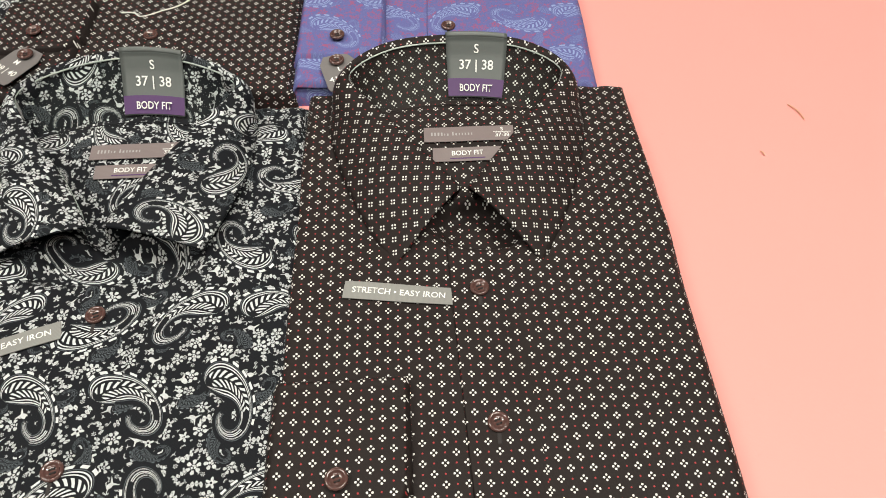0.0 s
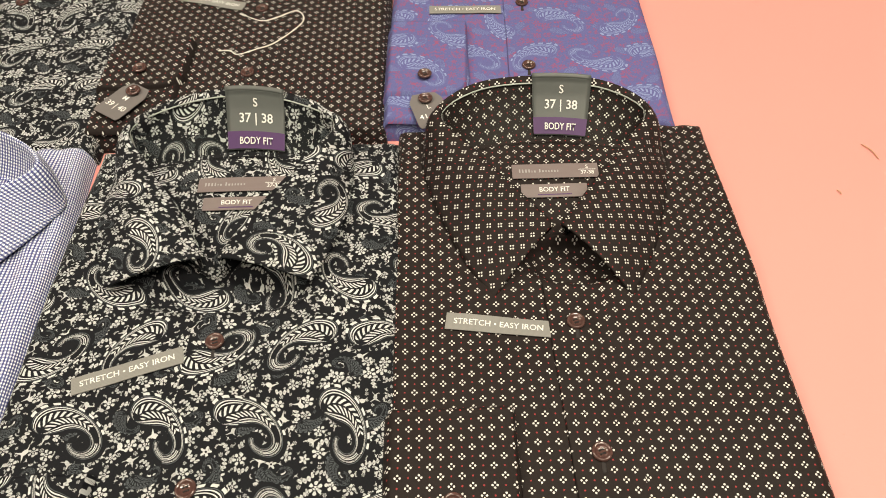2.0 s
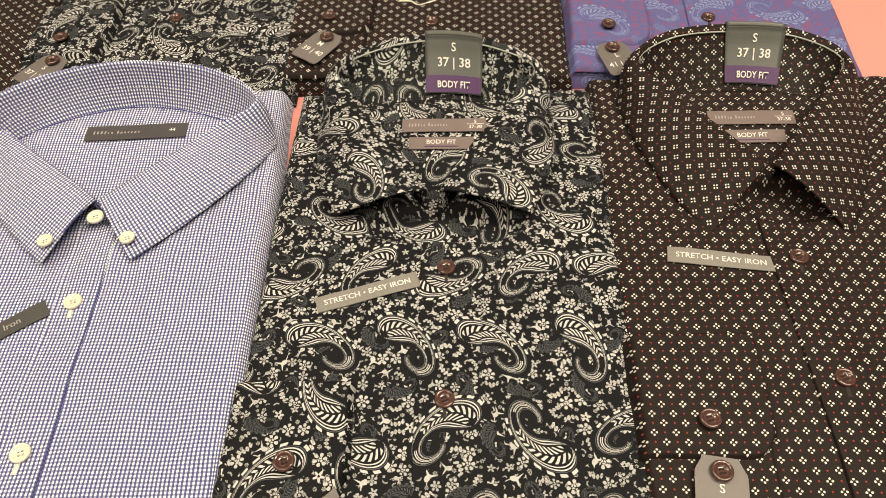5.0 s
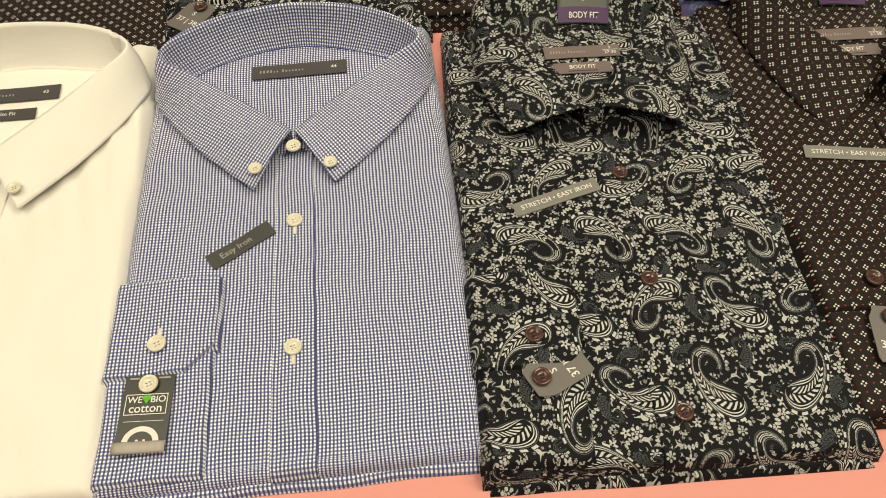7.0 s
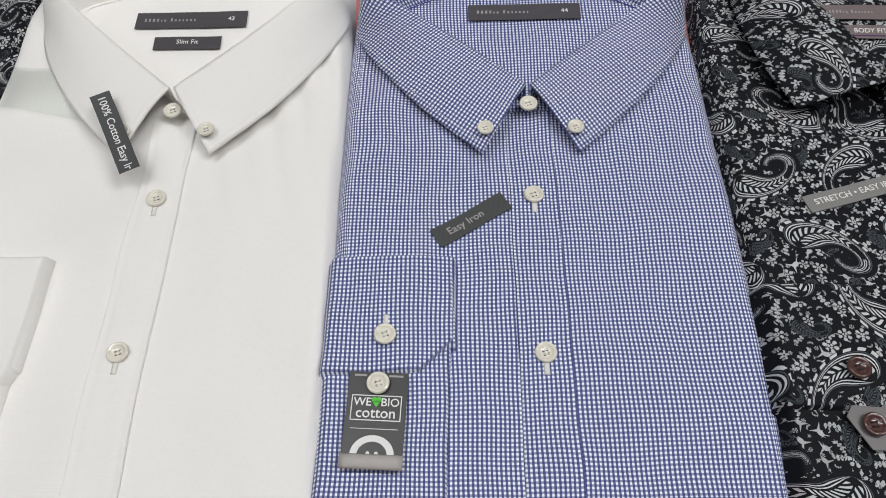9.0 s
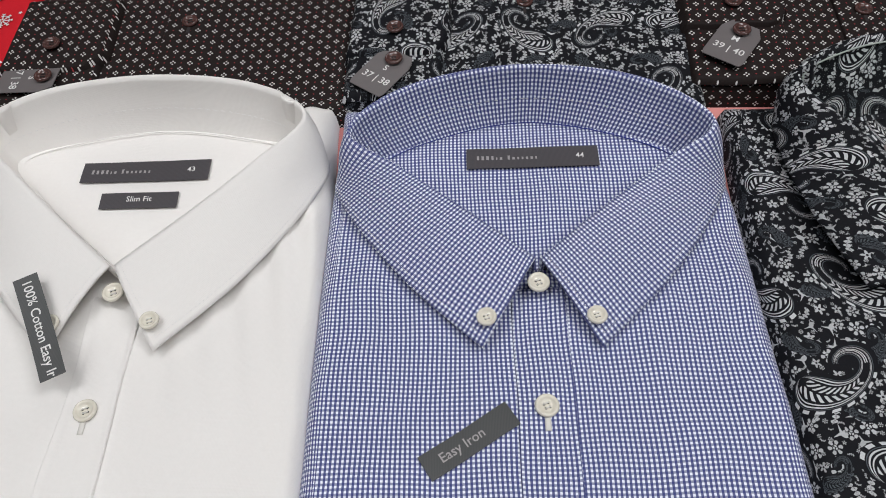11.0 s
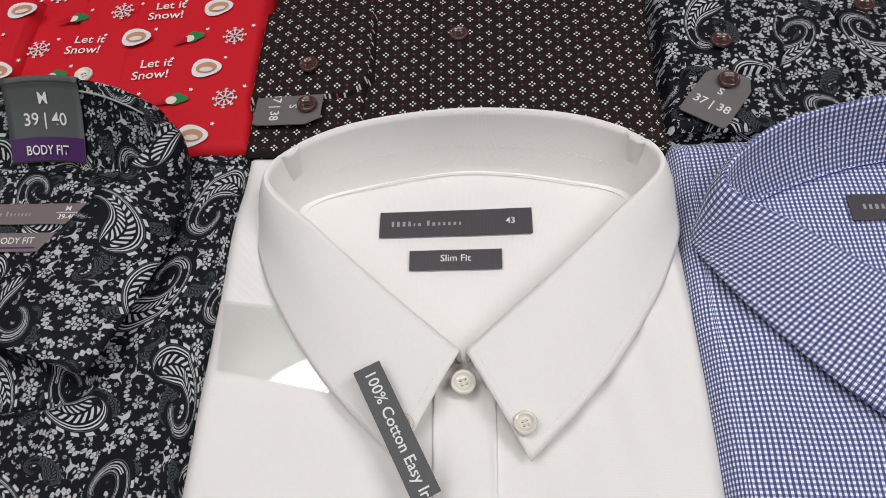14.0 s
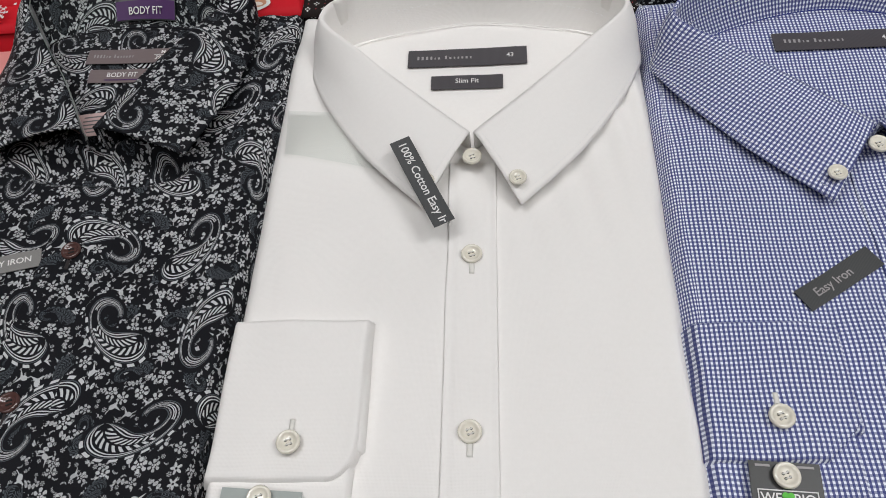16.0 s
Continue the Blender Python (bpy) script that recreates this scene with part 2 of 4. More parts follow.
def table_paint():
    m, b = material("salmon_pink_table_sheet", 0.55, spec=0.35)
    n = Val.tree.nodes.new("ShaderNodeTexCoord")
    o = n.outputs["Object"]
    c = mix(noise_tex(o, 3.0, 4.0), (0.70, 0.275, 0.25), (0.73, 0.30, 0.275))
    c = mix((noise_tex(o, 160.0, 3.0) > 0.72) * 0.25, c, (0.66, 0.25, 0.225))
    colour(b, c)
    bump(b, noise_tex(o, 420.0, 4.0), 0.12, 0.0006)
    return m


def clear_film(name, ior, rough):
    m = bpy.data.materials.new(name)
    m.use_nodes = True
    t = m.node_tree
    t.nodes.clear()
    out, mx = t.nodes.new("ShaderNodeOutputMaterial"), t.nodes.new("ShaderNodeMixShader")
    tr, gl = t.nodes.new("ShaderNodeBsdfTransparent"), t.nodes.new("ShaderNodeBsdfGlossy")
    fr = t.nodes.new("ShaderNodeFresnel")
    fr.inputs[0].default_value = ior
    tr.inputs[0].default_value = (0.93, 0.95, 0.94, 1)
    gl.inputs["Roughness"].default_value = rough
    t.links.new(fr.outputs[0], mx.inputs[0])
    t.links.new(tr.outputs[0], mx.inputs[1])
    t.links.new(gl.outputs[0], mx.inputs[2])
    t.links.new(mx.outputs[0], out.inputs[0])
    return m


M["table"] = table_paint()
M["film"] = clear_film("clear_plastic", 1.13, 0.28)
M["strip_edge"] = flat("clear_strip_edge", (0.42, 0.46, 0.43), (0.34, 0.38, 0.35), 0.2)
M["sheet"] = clear_film("clear_glossy_plastic", 1.6, 0.03)
M["navy"] = ribbon("navy_woven_label", (0.012, 0.014, 0.04), (0.02, 0.022, 0.055))
M["thread_white"] = flat("white_sewing_thread", (0.84, 0.83, 0.82), rough=0.8)
M["floor"] = flat("grey_vinyl_floor", (0.22, 0.21, 0.20), scale=4.0)
M["wall"] = flat("grey_wall_paint", (0.50, 0.49, 0.48), (0.47, 0.46, 0.45), 0.8, 3.0)
M["leg"] = flat("white_metal_leg", (0.7, 0.7, 0.7), rough=0.4)


# ---- mesh helpers ----
def mesh_object(name, bm, mat, parent=None, smooth=True):
    me = bpy.data.meshes.new(name)
    bmesh.ops.recalc_face_normals(bm, faces=bm.faces)
    bm.to_mesh(me)
    bm.free()
    me.materials.append(mat)
    if smooth:
        me.polygons.foreach_set("use_smooth", [True] * len(me.polygons))
    ob = new(name, me)
    ob.parent = parent
    return ob


def part(name, bm, mat, parent, label="", smooth=True):
    ob = mesh_object(name, bm, mat, parent, smooth)
    if label:
        tagged(ob, label)
    return ob


def box(bm, x0, x1, y0, y1, z0, z1, bevel=0.0):
    got = bmesh.ops.create_cube(bm, size=1.0, matrix=Matrix.Translation(((x0 + x1) / 2, (y0 + y1) / 2, (z0 + z1) / 2)) @ Matrix.Diagonal((x1 - x0, y1 - y0, z1 - z0, 1)))
    if bevel:
        edges = list({e for v in got["verts"] for e in v.link_edges})
        bmesh.ops.bevel(bm, geom=edges, offset=bevel, segments=2, affect="EDGES")


def grid_mesh(P, nu, nv, uv=None, thick=0.0):
    """A sheet P(i/nu, j/nv) of points; with thickness, closed all round."""
    bm = bmesh.new()
    lay = bm.loops.layers.uv.new("cloth")
    pts = [[Vector(P(i / nu, j / nv)) for j in range(nv + 1)] for i in range(nu + 1)]

    def quad(vs, uvs):
        f = bm.faces.new(vs)
        for lp, t in zip(f.loops, uvs):
            lp[lay].uv = t

    def at(i, j):
        return uv(i / nu, j / nv) if uv else (i / nu, j / nv)

    top = [[bm.verts.new(p) for p in row] for row in pts]
    low = None
    if thick:
        low = []
        for i in range(nu + 1):
            row = []
            for j in range(nv + 1):
                a = pts[min(i + 1, nu)][j] - pts[max(i - 1, 0)][j]
                c = pts[i][min(j + 1, nv)] - pts[i][max(j - 1, 0)]
                n = a.cross(c)
                n = n.normalized() if n.length > 1e-12 else Vector((0, 0, 1))
                row.append(bm.verts.new(pts[i][j] - n * thick))
            low.append(row)
    for i in range(nu):
        for j in range(nv):
            idx = ((i, j), (i + 1, j), (i + 1, j + 1), (i, j + 1))
            quad([top[a][c] for a, c in idx], [at(a, c) for a, c in idx])
            if thick:
                quad([low[a][c] for a, c in reversed(idx)], [at(a, c) for a, c in reversed(idx)])
    if thick:
        rim = [(i, 0) for i in range(nu)] + [(nu, j) for j in range(nv)] + [(i, nv) for i in range(nu, 0, -1)] + [(0, j) for j in range(nv, 0, -1)]
        for k, a in enumerate(rim):
            c = rim[(k + 1) % len(rim)]
            quad([top[a[0]][a[1]], low[a[0]][a[1]], low[c[0]][c[1]], top[c[0]][c[1]]], [at(*a), at(*a), at(*c), at(*c)])
    return bm


def curve_at(pts, s):
    """Catmull-Rom through the stations, s from 0 to 1."""
    n = len(pts) - 1
    k = min(int(s * n), n - 1)
    f = s * n - k
    p0, p1, p2, p3 = (Vector(pts[max(min(k + d, n), 0)]) for d in (-1, 0, 1, 2))
    if k == 0:
        p0 = Vector((-p2.x, p2.y, p2.z))        # the collar is mirrored at its back
    return 0.5 * ((2 * p1) + (p2 - p0) * f + (2 * p0 - 5 * p1 + 4 * p2 - p3) * f * f + (3 * p1 - p0 - 3 * p2 + p3) * f ** 3)


def both(pts, s):
    """s from -1 (one front end) over 0 (back) to 1."""
    p = curve_at(pts, abs(s))
    return Vector((-p.x, p.y, p.z)) if s < 0 else p


def step(a, b, v):
    t = min(max((v - a) / (b - a), 0.0), 1.0)
    return t * t * (3 - 2 * t)


def draw_words(words):
    cu = bpy.data.curves.new("words", "FONT")
    cu.body, cu.size, cu.align_x, cu.align_y = words, 1.0, "CENTER", "CENTER"
    cu.resolution_u, cu.offset = 3, 0.010
    ob = bpy.data.objects.new("words", cu)
    scene.collection.objects.link(ob)
    me = bpy.data.meshes.new_from_object(ob.evaluated_get(bpy.context.evaluated_depsgraph_get()))
    bpy.data.objects.remove(ob)
    bpy.data.curves.remove(cu)
    return me


WORDS = {w: draw_words(w) for w in ("S", "M", "L", "37-38", "39-40", "37 | 38", "39 | 40", "41 | 42", "43", "44", "BODY FIT", "Slim Fit", "STRETCH \u2022 EASY IRON",
                                    "Easy Iron", "100% Cotton Easy Ir", "100% COTTON", "WE", "BIO", "cotton", "Let it", "Snow!")}


def words_on(P, words, u, v, size, mat, parent, turn_by=0.0, stretch=1.0, name="print", lift=0.00025):
    """Lettering laid on the surface P(u, v, lift)."""
    me = WORDS[words].copy()
    ca, sa = math.cos(radians(turn_by)), math.sin(radians(turn_by))
    for w in me.vertices:
        x, y = w.co.x * stretch * size, w.co.y * size
        w.co = P(u + x * ca - y * sa, v + x * sa + y * ca, lift)
    me.materials.clear()
    me.materials.append(mat)
    ob = new(name, me)
    ob.parent = parent
    return ob


def patch_on(P, u0, u1, v0, v1, mat, parent, name="print", lift=0.0002, n=6):
    bm = grid_mesh(lambda a, c: P(u0 + (u1 - u0) * a, v0 + (v1 - v0) * c, lift), n, 2)
    return part(name, bm, mat, parent)


def disc_on(P, u, v, ru, rv, mat, parent, name="print", lift=0.0002, inner=0.0, n=20, arc=(0, 360), wave=0.0, lobes=0):
    """A flat printed disc, ring, arc or star on the surface P."""
    bm = bmesh.new()
    if not inner:                               # a full disc follows the cloth in three rings
        g = [1 + wave * math.cos(lobes * radians(360 * k / n)) for k in range(n)]
        loops = [[bm.verts.new(P(u + ru * f * g[k] * math.cos(radians(360 * k / n)), v + rv * f * g[k] * math.sin(radians(360 * k / n)), lift)) for k in range(n)] for f in (0.33, 0.67, 1.0)]
        bm.faces.new(loops[0])
        for p, q in zip(loops, loops[1:]):
            for k in range(n):
                bm.faces.new((p[k], p[(k + 1) % n], q[(k + 1) % n], q[k]))
        return part(name, bm, mat, parent)
    rings = []
    for k in range(n + 1):
        a = radians(arc[0] + (arc[1] - arc[0]) * k / n)
        g = 1 + wave * math.cos(lobes * a)
        rings.append((bm.verts.new(P(u + ru * inner * math.cos(a), v + rv * inner * math.sin(a), lift)), bm.verts.new(P(u + ru * g * math.cos(a), v + rv * g * math.sin(a), lift))))
    for (a, c), (d, e) in zip(rings, rings[1:]):
        bm.faces.new((a, c, e, d))
    return part(name, bm, mat, parent)


# ---- the place: table, floor, walls, ceiling with its light panels ----
def slab(name, x0, x1, y0, y1, z0, z1, mat, label, category, bevel=0.0):
    bm = bmesh.new()
    box(bm, x0, x1, y0, y1, z0, z1, bevel)
    return tagged(mesh_object(name, bm, mat, smooth=False), label, category, kind="structure")


slab("floor", -4, 4, -4, 4, -0.80, -0.75, M["floor"], "grey vinyl shop floor under the table", "floor")
for nm, (x0, x1, y0, y1) in {"wall_north": (-4, 4, 4, 4.1), "wall_south": (-4, 4, -4.1, -4), "wall_east": (4, 4.1, -4, 4), "wall_west": (-4.1, -4, -4, 4)}.items():
    slab(nm, x0, x1, y0, y1, -0.80, 2.1, M["wall"], "plain light grey painted shop wall", "wall")
slab("ceiling", -4, 4, -4, 4, 2.0, 2.05, M["wall"], "plain light grey shop ceiling", "ceiling")

table = tagged(new("display_table"), "low display table covered in salmon pink sheet", "table")
bm = bmesh.new()
box(bm, -1.7, 1.3, -0.10, 1.30, -0.03, 0.0, 0.004)
part("tabletop", bm, M["table"], table, smooth=False)
for lx in (-1.62, 1.22):
    for ly in (-0.02, 1.22):
        bm = bmesh.new()
        box(bm, lx - 0.025, lx + 0.025, ly - 0.025, ly + 0.025, -0.75, -0.031, 0.003)
        part("leg", bm, M["leg"], table, smooth=False)


def ceiling_panel(x, y, watts, sx=1.2, sy=0.3):
    lamp = bpy.data.lights.new("ceiling_panel_lamp", "AREA")
    lamp.shape, lamp.size, lamp.size_y, lamp.energy, lamp.color = "RECTANGLE", sx, sy, watts, (1.0, 0.97, 0.93)
    ob = new("ceiling_panel_lamp", lamp)
    ob.matrix_world = pose(x, y, 1.965)
    bm = bmesh.new()
    for a, c, d, e in ((-1, 1, -1, -0.93), (-1, 1, 0.93, 1), (-1, -0.98, -0.93, 0.93), (0.98, 1, -0.93, 0.93)):
        box(bm, x + a * sx / 2 - 0.001, x + c * sx / 2 + 0.001, y + d * (sy / 2 + 0.01), y + e * (sy / 2 + 0.01), 1.96, 2.0)
    tagged(mesh_object("ceiling_light", bm, M["leg"], smooth=False), "long white ceiling light panel frame", "light", "ceiling lights")


for px, py, w in ((-1.2, 0.35, 36), (0.6, 0.35, 50), (-1.5, -0.7, 17), (0.3, -0.7, 21), (-0.6, 2.4, 12)):
    ceiling_panel(px, py, w)


# ---- a folded shirt ----
class Shirt:
    """Local frame: origin at the hem's middle on the table, y towards the collar."""

    def __init__(self, x, y, turn_by, cloth, label, style, seed, wide=0.226, long=0.375, start=0.0, thick=0.018, px=0.0, collar_wide=1.0, soft=1.0, droop=0.0):
        self.px, self.soft = px, soft
        self.cloth, self.style, self.seed, self.w, self.L, self.y0, self.T = M[cloth], style, seed, wide, long, start, thick
        self.rot = turn_by
        self.root = tagged(new("folded_shirt"), label, "shirt", "folded shirts on the table")
        self.root.matrix_world = pose(x, y, 0, 0, 0, turn_by)
        S = STYLES[style]
        self.F, self.O, self.N = ([(a * collar_wide, b, e) for a, b, e in S[k]] for k in ("fold", "edge", "seam"))
        for line in (self.F, self.O, self.N):             # shoulders of the collar sag
            for k, f in ((1, 0.35), (2, 1.0), (3, 0.4)):
                line[k] = (line[k][0], line[k][1] - droop * f, line[k][2])
        self.yf, self.yn = self.N[-1][1], self.N[0][1]
        self.nw = max(p[0] for p in self.N)
        self.dip = S.get("dip")
        self.deep = 0.006 if self.dip else 0.0125          # the floor of the neck at its front
        self.body()

    def half(self, y):
        return self.w / 2 * (1 - 0.02 * step(self.L - 0.10, self.L, y))

    def neck(self, x, y):
        t = (y - self.yf) / (self.yn + 0.012 - self.yf)
        if t <= 0 or t >= 1:
            return 0.0
        a = self.nw * (math.sqrt(max(1 - ((t - 0.7) / 0.3) ** 4, 0)) if t > 0.7 else (t / 0.7) ** 0.8)
        return step(-0.007, 0.001, a - abs(x - self.px))

    def h(self, x, y):
        """Height of the cloth over the table."""
        d = min(self.half(y) - abs(x), y - self.y0, self.L - y)
        r = 0.009
        e = math.sqrt(max(1 - (1 - min(max(d, 0) / r, 1)) ** 2, 0))
        t = self.T + 0.002 * math.sin(3.0 * y + self.seed) - 0.004 * step(0.08, 0.0, y - self.y0) * 0.6
        s = self.seed * 7.3
        n1 = noise.noise((x * 9 + s, y * 7, s)) * 0.0024
        n2 = noise.noise((x * 34 + y * 9 + s, y * 20 - x * 12, 2.0 + s)) * 0.0012
        pull = math.sin((x * 0.9 + abs(x) * 1.3 + y * 0.55) * 150 + 4 * noise.noise((x * 8, y * 8, s))) * 0.0006 * step(0.14, 0.28, y)
        z = t + (n1 + n2 + pull) * self.soft
        k = self.neck(x, y)
        z = z * (1 - k) + k * (self.deep + (0.0175 - self.deep) * step(self.yf, self.yn - 0.02, y) + 0.4 * (n1 + n2))
        if self.dip:
            cx, cy, ax, ay, deep = self.dip
            q = ((x - cx) / ax) ** 2 + ((y - cy) / ay) ** 2
            z -= deep * step(1.0, 0.35, q)
        return max(z, 0.002) * e

    def on(self, cx, cy, turn_by=0.0, lift=0.0008, curl=0.0):
        """A surface lying on the cloth, round (cx, cy)."""
        ca, sa = math.cos(radians(turn_by)), math.sin(radians(turn_by))

        def P(u, v, up=0.0):
            x, y = cx + u * ca - v * sa, cy + u * sa + v * ca
            return Vector((x, y, self.h(x, y) + lift + up + curl * u * u))
        return P

    def body(self):
        nx, ny = 84, 140

        def P(a, c):
            y = self.y0 + (self.L - self.y0) * c
            k = 2 * a - 1
            k = math.copysign(1 - (1 - abs(k)) ** 1.25, k)       # finer towards the edges
            x = k * self.half(y)
            sway = 0.0012 * noise.noise((y * 14 + self.seed, math.copysign(1, k), 4.0)) * abs(k)
            return (x + sway, y + 0.001 * noise.noise((x * 14, c, self.seed)) * (1 - c), self.h(x, y))

        def uv(a, c):
            p = P(a, c)
            side, end, drop = self.half(p[1]) - abs(p[0]), min(p[1] - self.y0, self.L - p[1]), max(self.T - p[2], 0) * (0 if self.neck(p[0], p[1]) > 0 else 1)
            ex = math.copysign(drop, p[0]) if side < end and side < 0.009 else 0.0
            ey = math.copysign(drop, p[1] - 0.2) if end <= side and end < 0.009 else 0.0
            return (p[0] + ex + self.seed * 0.31, p[1] + ey + self.seed * 0.17)
        bm = grid_mesh(P, nx, ny, uv)
        part("body", bm, self.cloth, self.root)
        # the lower folded layer, a little proud of the hem
        w = self.w / 2 - 0.004

        def Q(a, c):
            x = (2 * a - 1) * w
            y = self.y0 + (-0.0035 + 0.030 * c) + 0.0012 * noise.noise((x * 22, self.seed, 1.0))
            return (x, y, 0.0062 * math.sqrt(max(1 - (1 - min(c * 8, 1)) ** 2, 0)) * math.sqrt(max(1 - abs(2 * a - 1) ** 14, 0)) + 0.0004)
        if self.y0 < 0.001:
            part("under_fold", grid_mesh(Q, 60, 12, lambda a, c: (a * 0.2 + 0.5, c * 0.03 + self.seed)), self.cloth, self.root)

    def placket(self, x0, x1, top, plain_right=False, lean=0.0):
        def P(a, c):
            y = self.y0 + 0.001 + (top - self.y0 - 0.001) * c
            a = a ** 1.8 if plain_right else 0.5 - 0.5 * math.cos(math.pi * a)
            x = x0 + (x1 - x0) * a + lean * (y - 0.2) + 0.0005 * noise.noise((y * 25, a, self.seed))
            lift = (0.0019 if plain_right else 0.0013) * step(0, 0.012, a) * (step(1.0, 0.5, a) if plain_right else step(1.0, 0.985, a)) * step(0, 0.01, c) * step(1, 0.985, c)
            ridge = 0.0 if plain_right else 0.0005 * (math.exp(-((a - 0.13) / 0.05) ** 2) + math.exp(-((a - 0.87) / 0.05) ** 2))
            return (x, y, self.h(x, y) + lift * 1.0 - ridge + (0.00025 if plain_right else 0.0002))
        part("placket", grid_mesh(P, 24, 110, lambda a, c: (P(a, c)[0] + self.seed * 0.31 + 0.0008, P(a, c)[1] + self.seed * 0.17 + 0.0012)), self.cloth, self.root)

    def sleeve(self, x1=-0.050, top=0.134, cuff_low=0.066, low=0.006, chamfer=0.018, rounded=False):
        """Folded sleeve over one side, its cuff on top with one cut corner."""
        x0 = -self.w / 2 - 0.001
        low = max(low, self.y0 + 0.002)

        def slab_on(xa, xb, ya, yb, z, cut, bend, uvo):
            def P(a, c):
                y = ya + (yb - ya) * c
                right = xb + bend * (c - 0.5)
                if cut and y < ya + cut:
                    q = (ya + cut - y) / cut
                    right -= cut * (1 - math.sqrt(max(1 - q * q, 0)) if rounded else q)
                x = xa + (right - xa) * a + 0.0006 * noise.noise((y * 30, a * 2, self.seed + 3))
                ed = min(a * 0.067, (1 - a) * 0.067, c * (yb - ya), (1 - c) * (yb - ya))
                e = math.sqrt(max(1 - (1 - min(ed / 0.0022, 1)) ** 2, 0))
                base = self.h(max(x, -self.w / 2 + 0.009), max(y, self.y0 + 0.009))
                wrap = step(0.0, 0.10, a)
                stitch = 0.0004 * math.exp(-((min(ed, 1) - 0.0055) / 0.0007) ** 2) if cut else 0.0
                return (x, y, base * (0.45 + 0.55 * wrap) + z * e * (0.5 + 0.5 * wrap) - stitch + 0.0005 * noise.noise((x * 40, y * 26, uvo)))
            return grid_mesh(P, 44, 52, lambda a, c: (P(a, c)[0] * 1.0 + uvo, P(a, c)[1] + uvo * 0.37))
        part("sleeve", slab_on(x0, x1 - 0.003, low, top - 0.010, 0.0046, 0, 0.004, 0.23 + self.seed), self.cloth, self.root)
        part("under_cuff", slab_on(x0 + 0.001, x1 + 0.0008, cuff_low + 0.014, top - 0.0015, 0.0064, 0, -0.001, 0.59 + self.seed), self.cloth, self.root)
        if cuff_low + 0.012 > self.y0:
            part("cuff", slab_on(x0 - 0.001, x1, max(cuff_low, self.y0), top, 0.0086, chamfer, 0.001, 0.41 + self.seed), self.cloth, self.root)

    def collar(self, lift=0.004, skew=0.0, roll=1.0):
        F, O, N = self.F, self.O, self.N

        def leaf(a, c):
            s = 2 * a - 1
            f, o = both(F, s), both(O, s)
            p = f.lerp(o, c)
            out = (o - f).cross(both(F, min(s + 0.02, 1)) - both(F, max(s - 0.02, -1)))
            out = out.normalized() if out.length > 1e-9 else Vector((0, 0, 1))
            if out.z < 0:
                out = -out
            p += out * (math.sin(math.pi * c ** 0.8) * 0.0050 * roll + 0.0012)
            p.z += 0.0012 * math.cos(c * 1.6)
            p += out * 0.0007 * noise.noise((s * 5 + self.seed, c * 2, 7.0))
            p.x += skew * (p.y - 0.30) + self.px
            return p

        def arcs(lines):                                  # length along the middle of two edges, from the back
            got, last = [0.0], None
            for k in range(61):
                p = (both(lines[0], k / 60) + both(lines[1], k / 60)) / 2
                if last is not None:
                    got.append(got[-1] + (p - last).length)
                last = p
            return got

        def along(table, s):
            k = min(int(abs(s) * 60), 59)
            return math.copysign(table[k] + (table[k + 1] - table[k]) * (abs(s) * 60 - k), s)
        leaf_arc, stand_arc = arcs((F, O)), arcs((F, N))

        def leaf_uv(a, c):
            s = 2 * a - 1
            return (along(leaf_arc, s) + self.seed * 0.11, -c * (both(F, s) - both(O, s)).length + self.seed * 0.29)
        part("collar_leaf", grid_mesh(leaf, 120, 18, leaf_uv, 0.0014), self.cloth, self.root)

        def stand(a, c):
            s = 2 * a - 1
            f, n = both(F, s), both(N, s)
            p = (n - Vector((0, 0, 0.006))).lerp(f, c)
            mid = Vector((0, (self.yf + self.yn) / 2, p.z))
            p += (p - mid).normalized() * 0.0014 * math.sin(math.pi * c)
            p.z += 0.0012 * step(0.75, 1.0, c)
            p.x += skew * (p.y - 0.30) + self.px
            return p
        part("collar_stand", grid_mesh(stand, 100, 12, lambda a, c: (along(stand_arc, 2 * a - 1) + self.seed * 0.13, c * (both(F, 2 * a - 1) - both(N, 2 * a - 1)).length + 0.7), 0.0012), self.cloth, self.root)

        def seam(a, c):                                   # bound neck seam
            s = (2 * a - 1) * 0.97
            n = both(N, s)
            t = 2 * math.pi * c
            mid = Vector((0, (self.yf + self.yn) / 2, n.z))
            o = (mid - n).normalized()
            q = n + o * (0.0004 + 0.0004 * math.cos(t)) + Vector((0, 0, 0.0004 + 0.0004 * math.sin(t)))
            q.x += skew * (q.y - 0.30) + self.px
            return q
        part("neck_seam", grid_mesh(seam, 80, 6, lambda a, c: (0.0028 + a * 0.0001, 0.0026 + c * 0.0001)), self.cloth, self.root)
        self.leaf, self.stand = leaf, stand

    def edge_stitches(self, mat, lines):
        """Rows of small stitches along the collar's edges."""
        bm = bmesh.new()
        for line in lines:
            pts = [Vector(p) for p in line]
            for a, c in zip(pts[::2], pts[1::2]):
                d = (c - a)
                if d.length < 1e-6:
                    continue
                m = Matrix.Translation((a + c) / 2 + Vector((0, 0, 0.00012))) @ d.to_track_quat("X", "Z").to_matrix().to_4x4() @ Matrix.Diagonal((d.length * 0.9, 0.0002, 0.0002, 1))
                bmesh.ops.create_cube(bm, size=1.0, matrix=m)
        part("stitching", bm, mat, self.root)

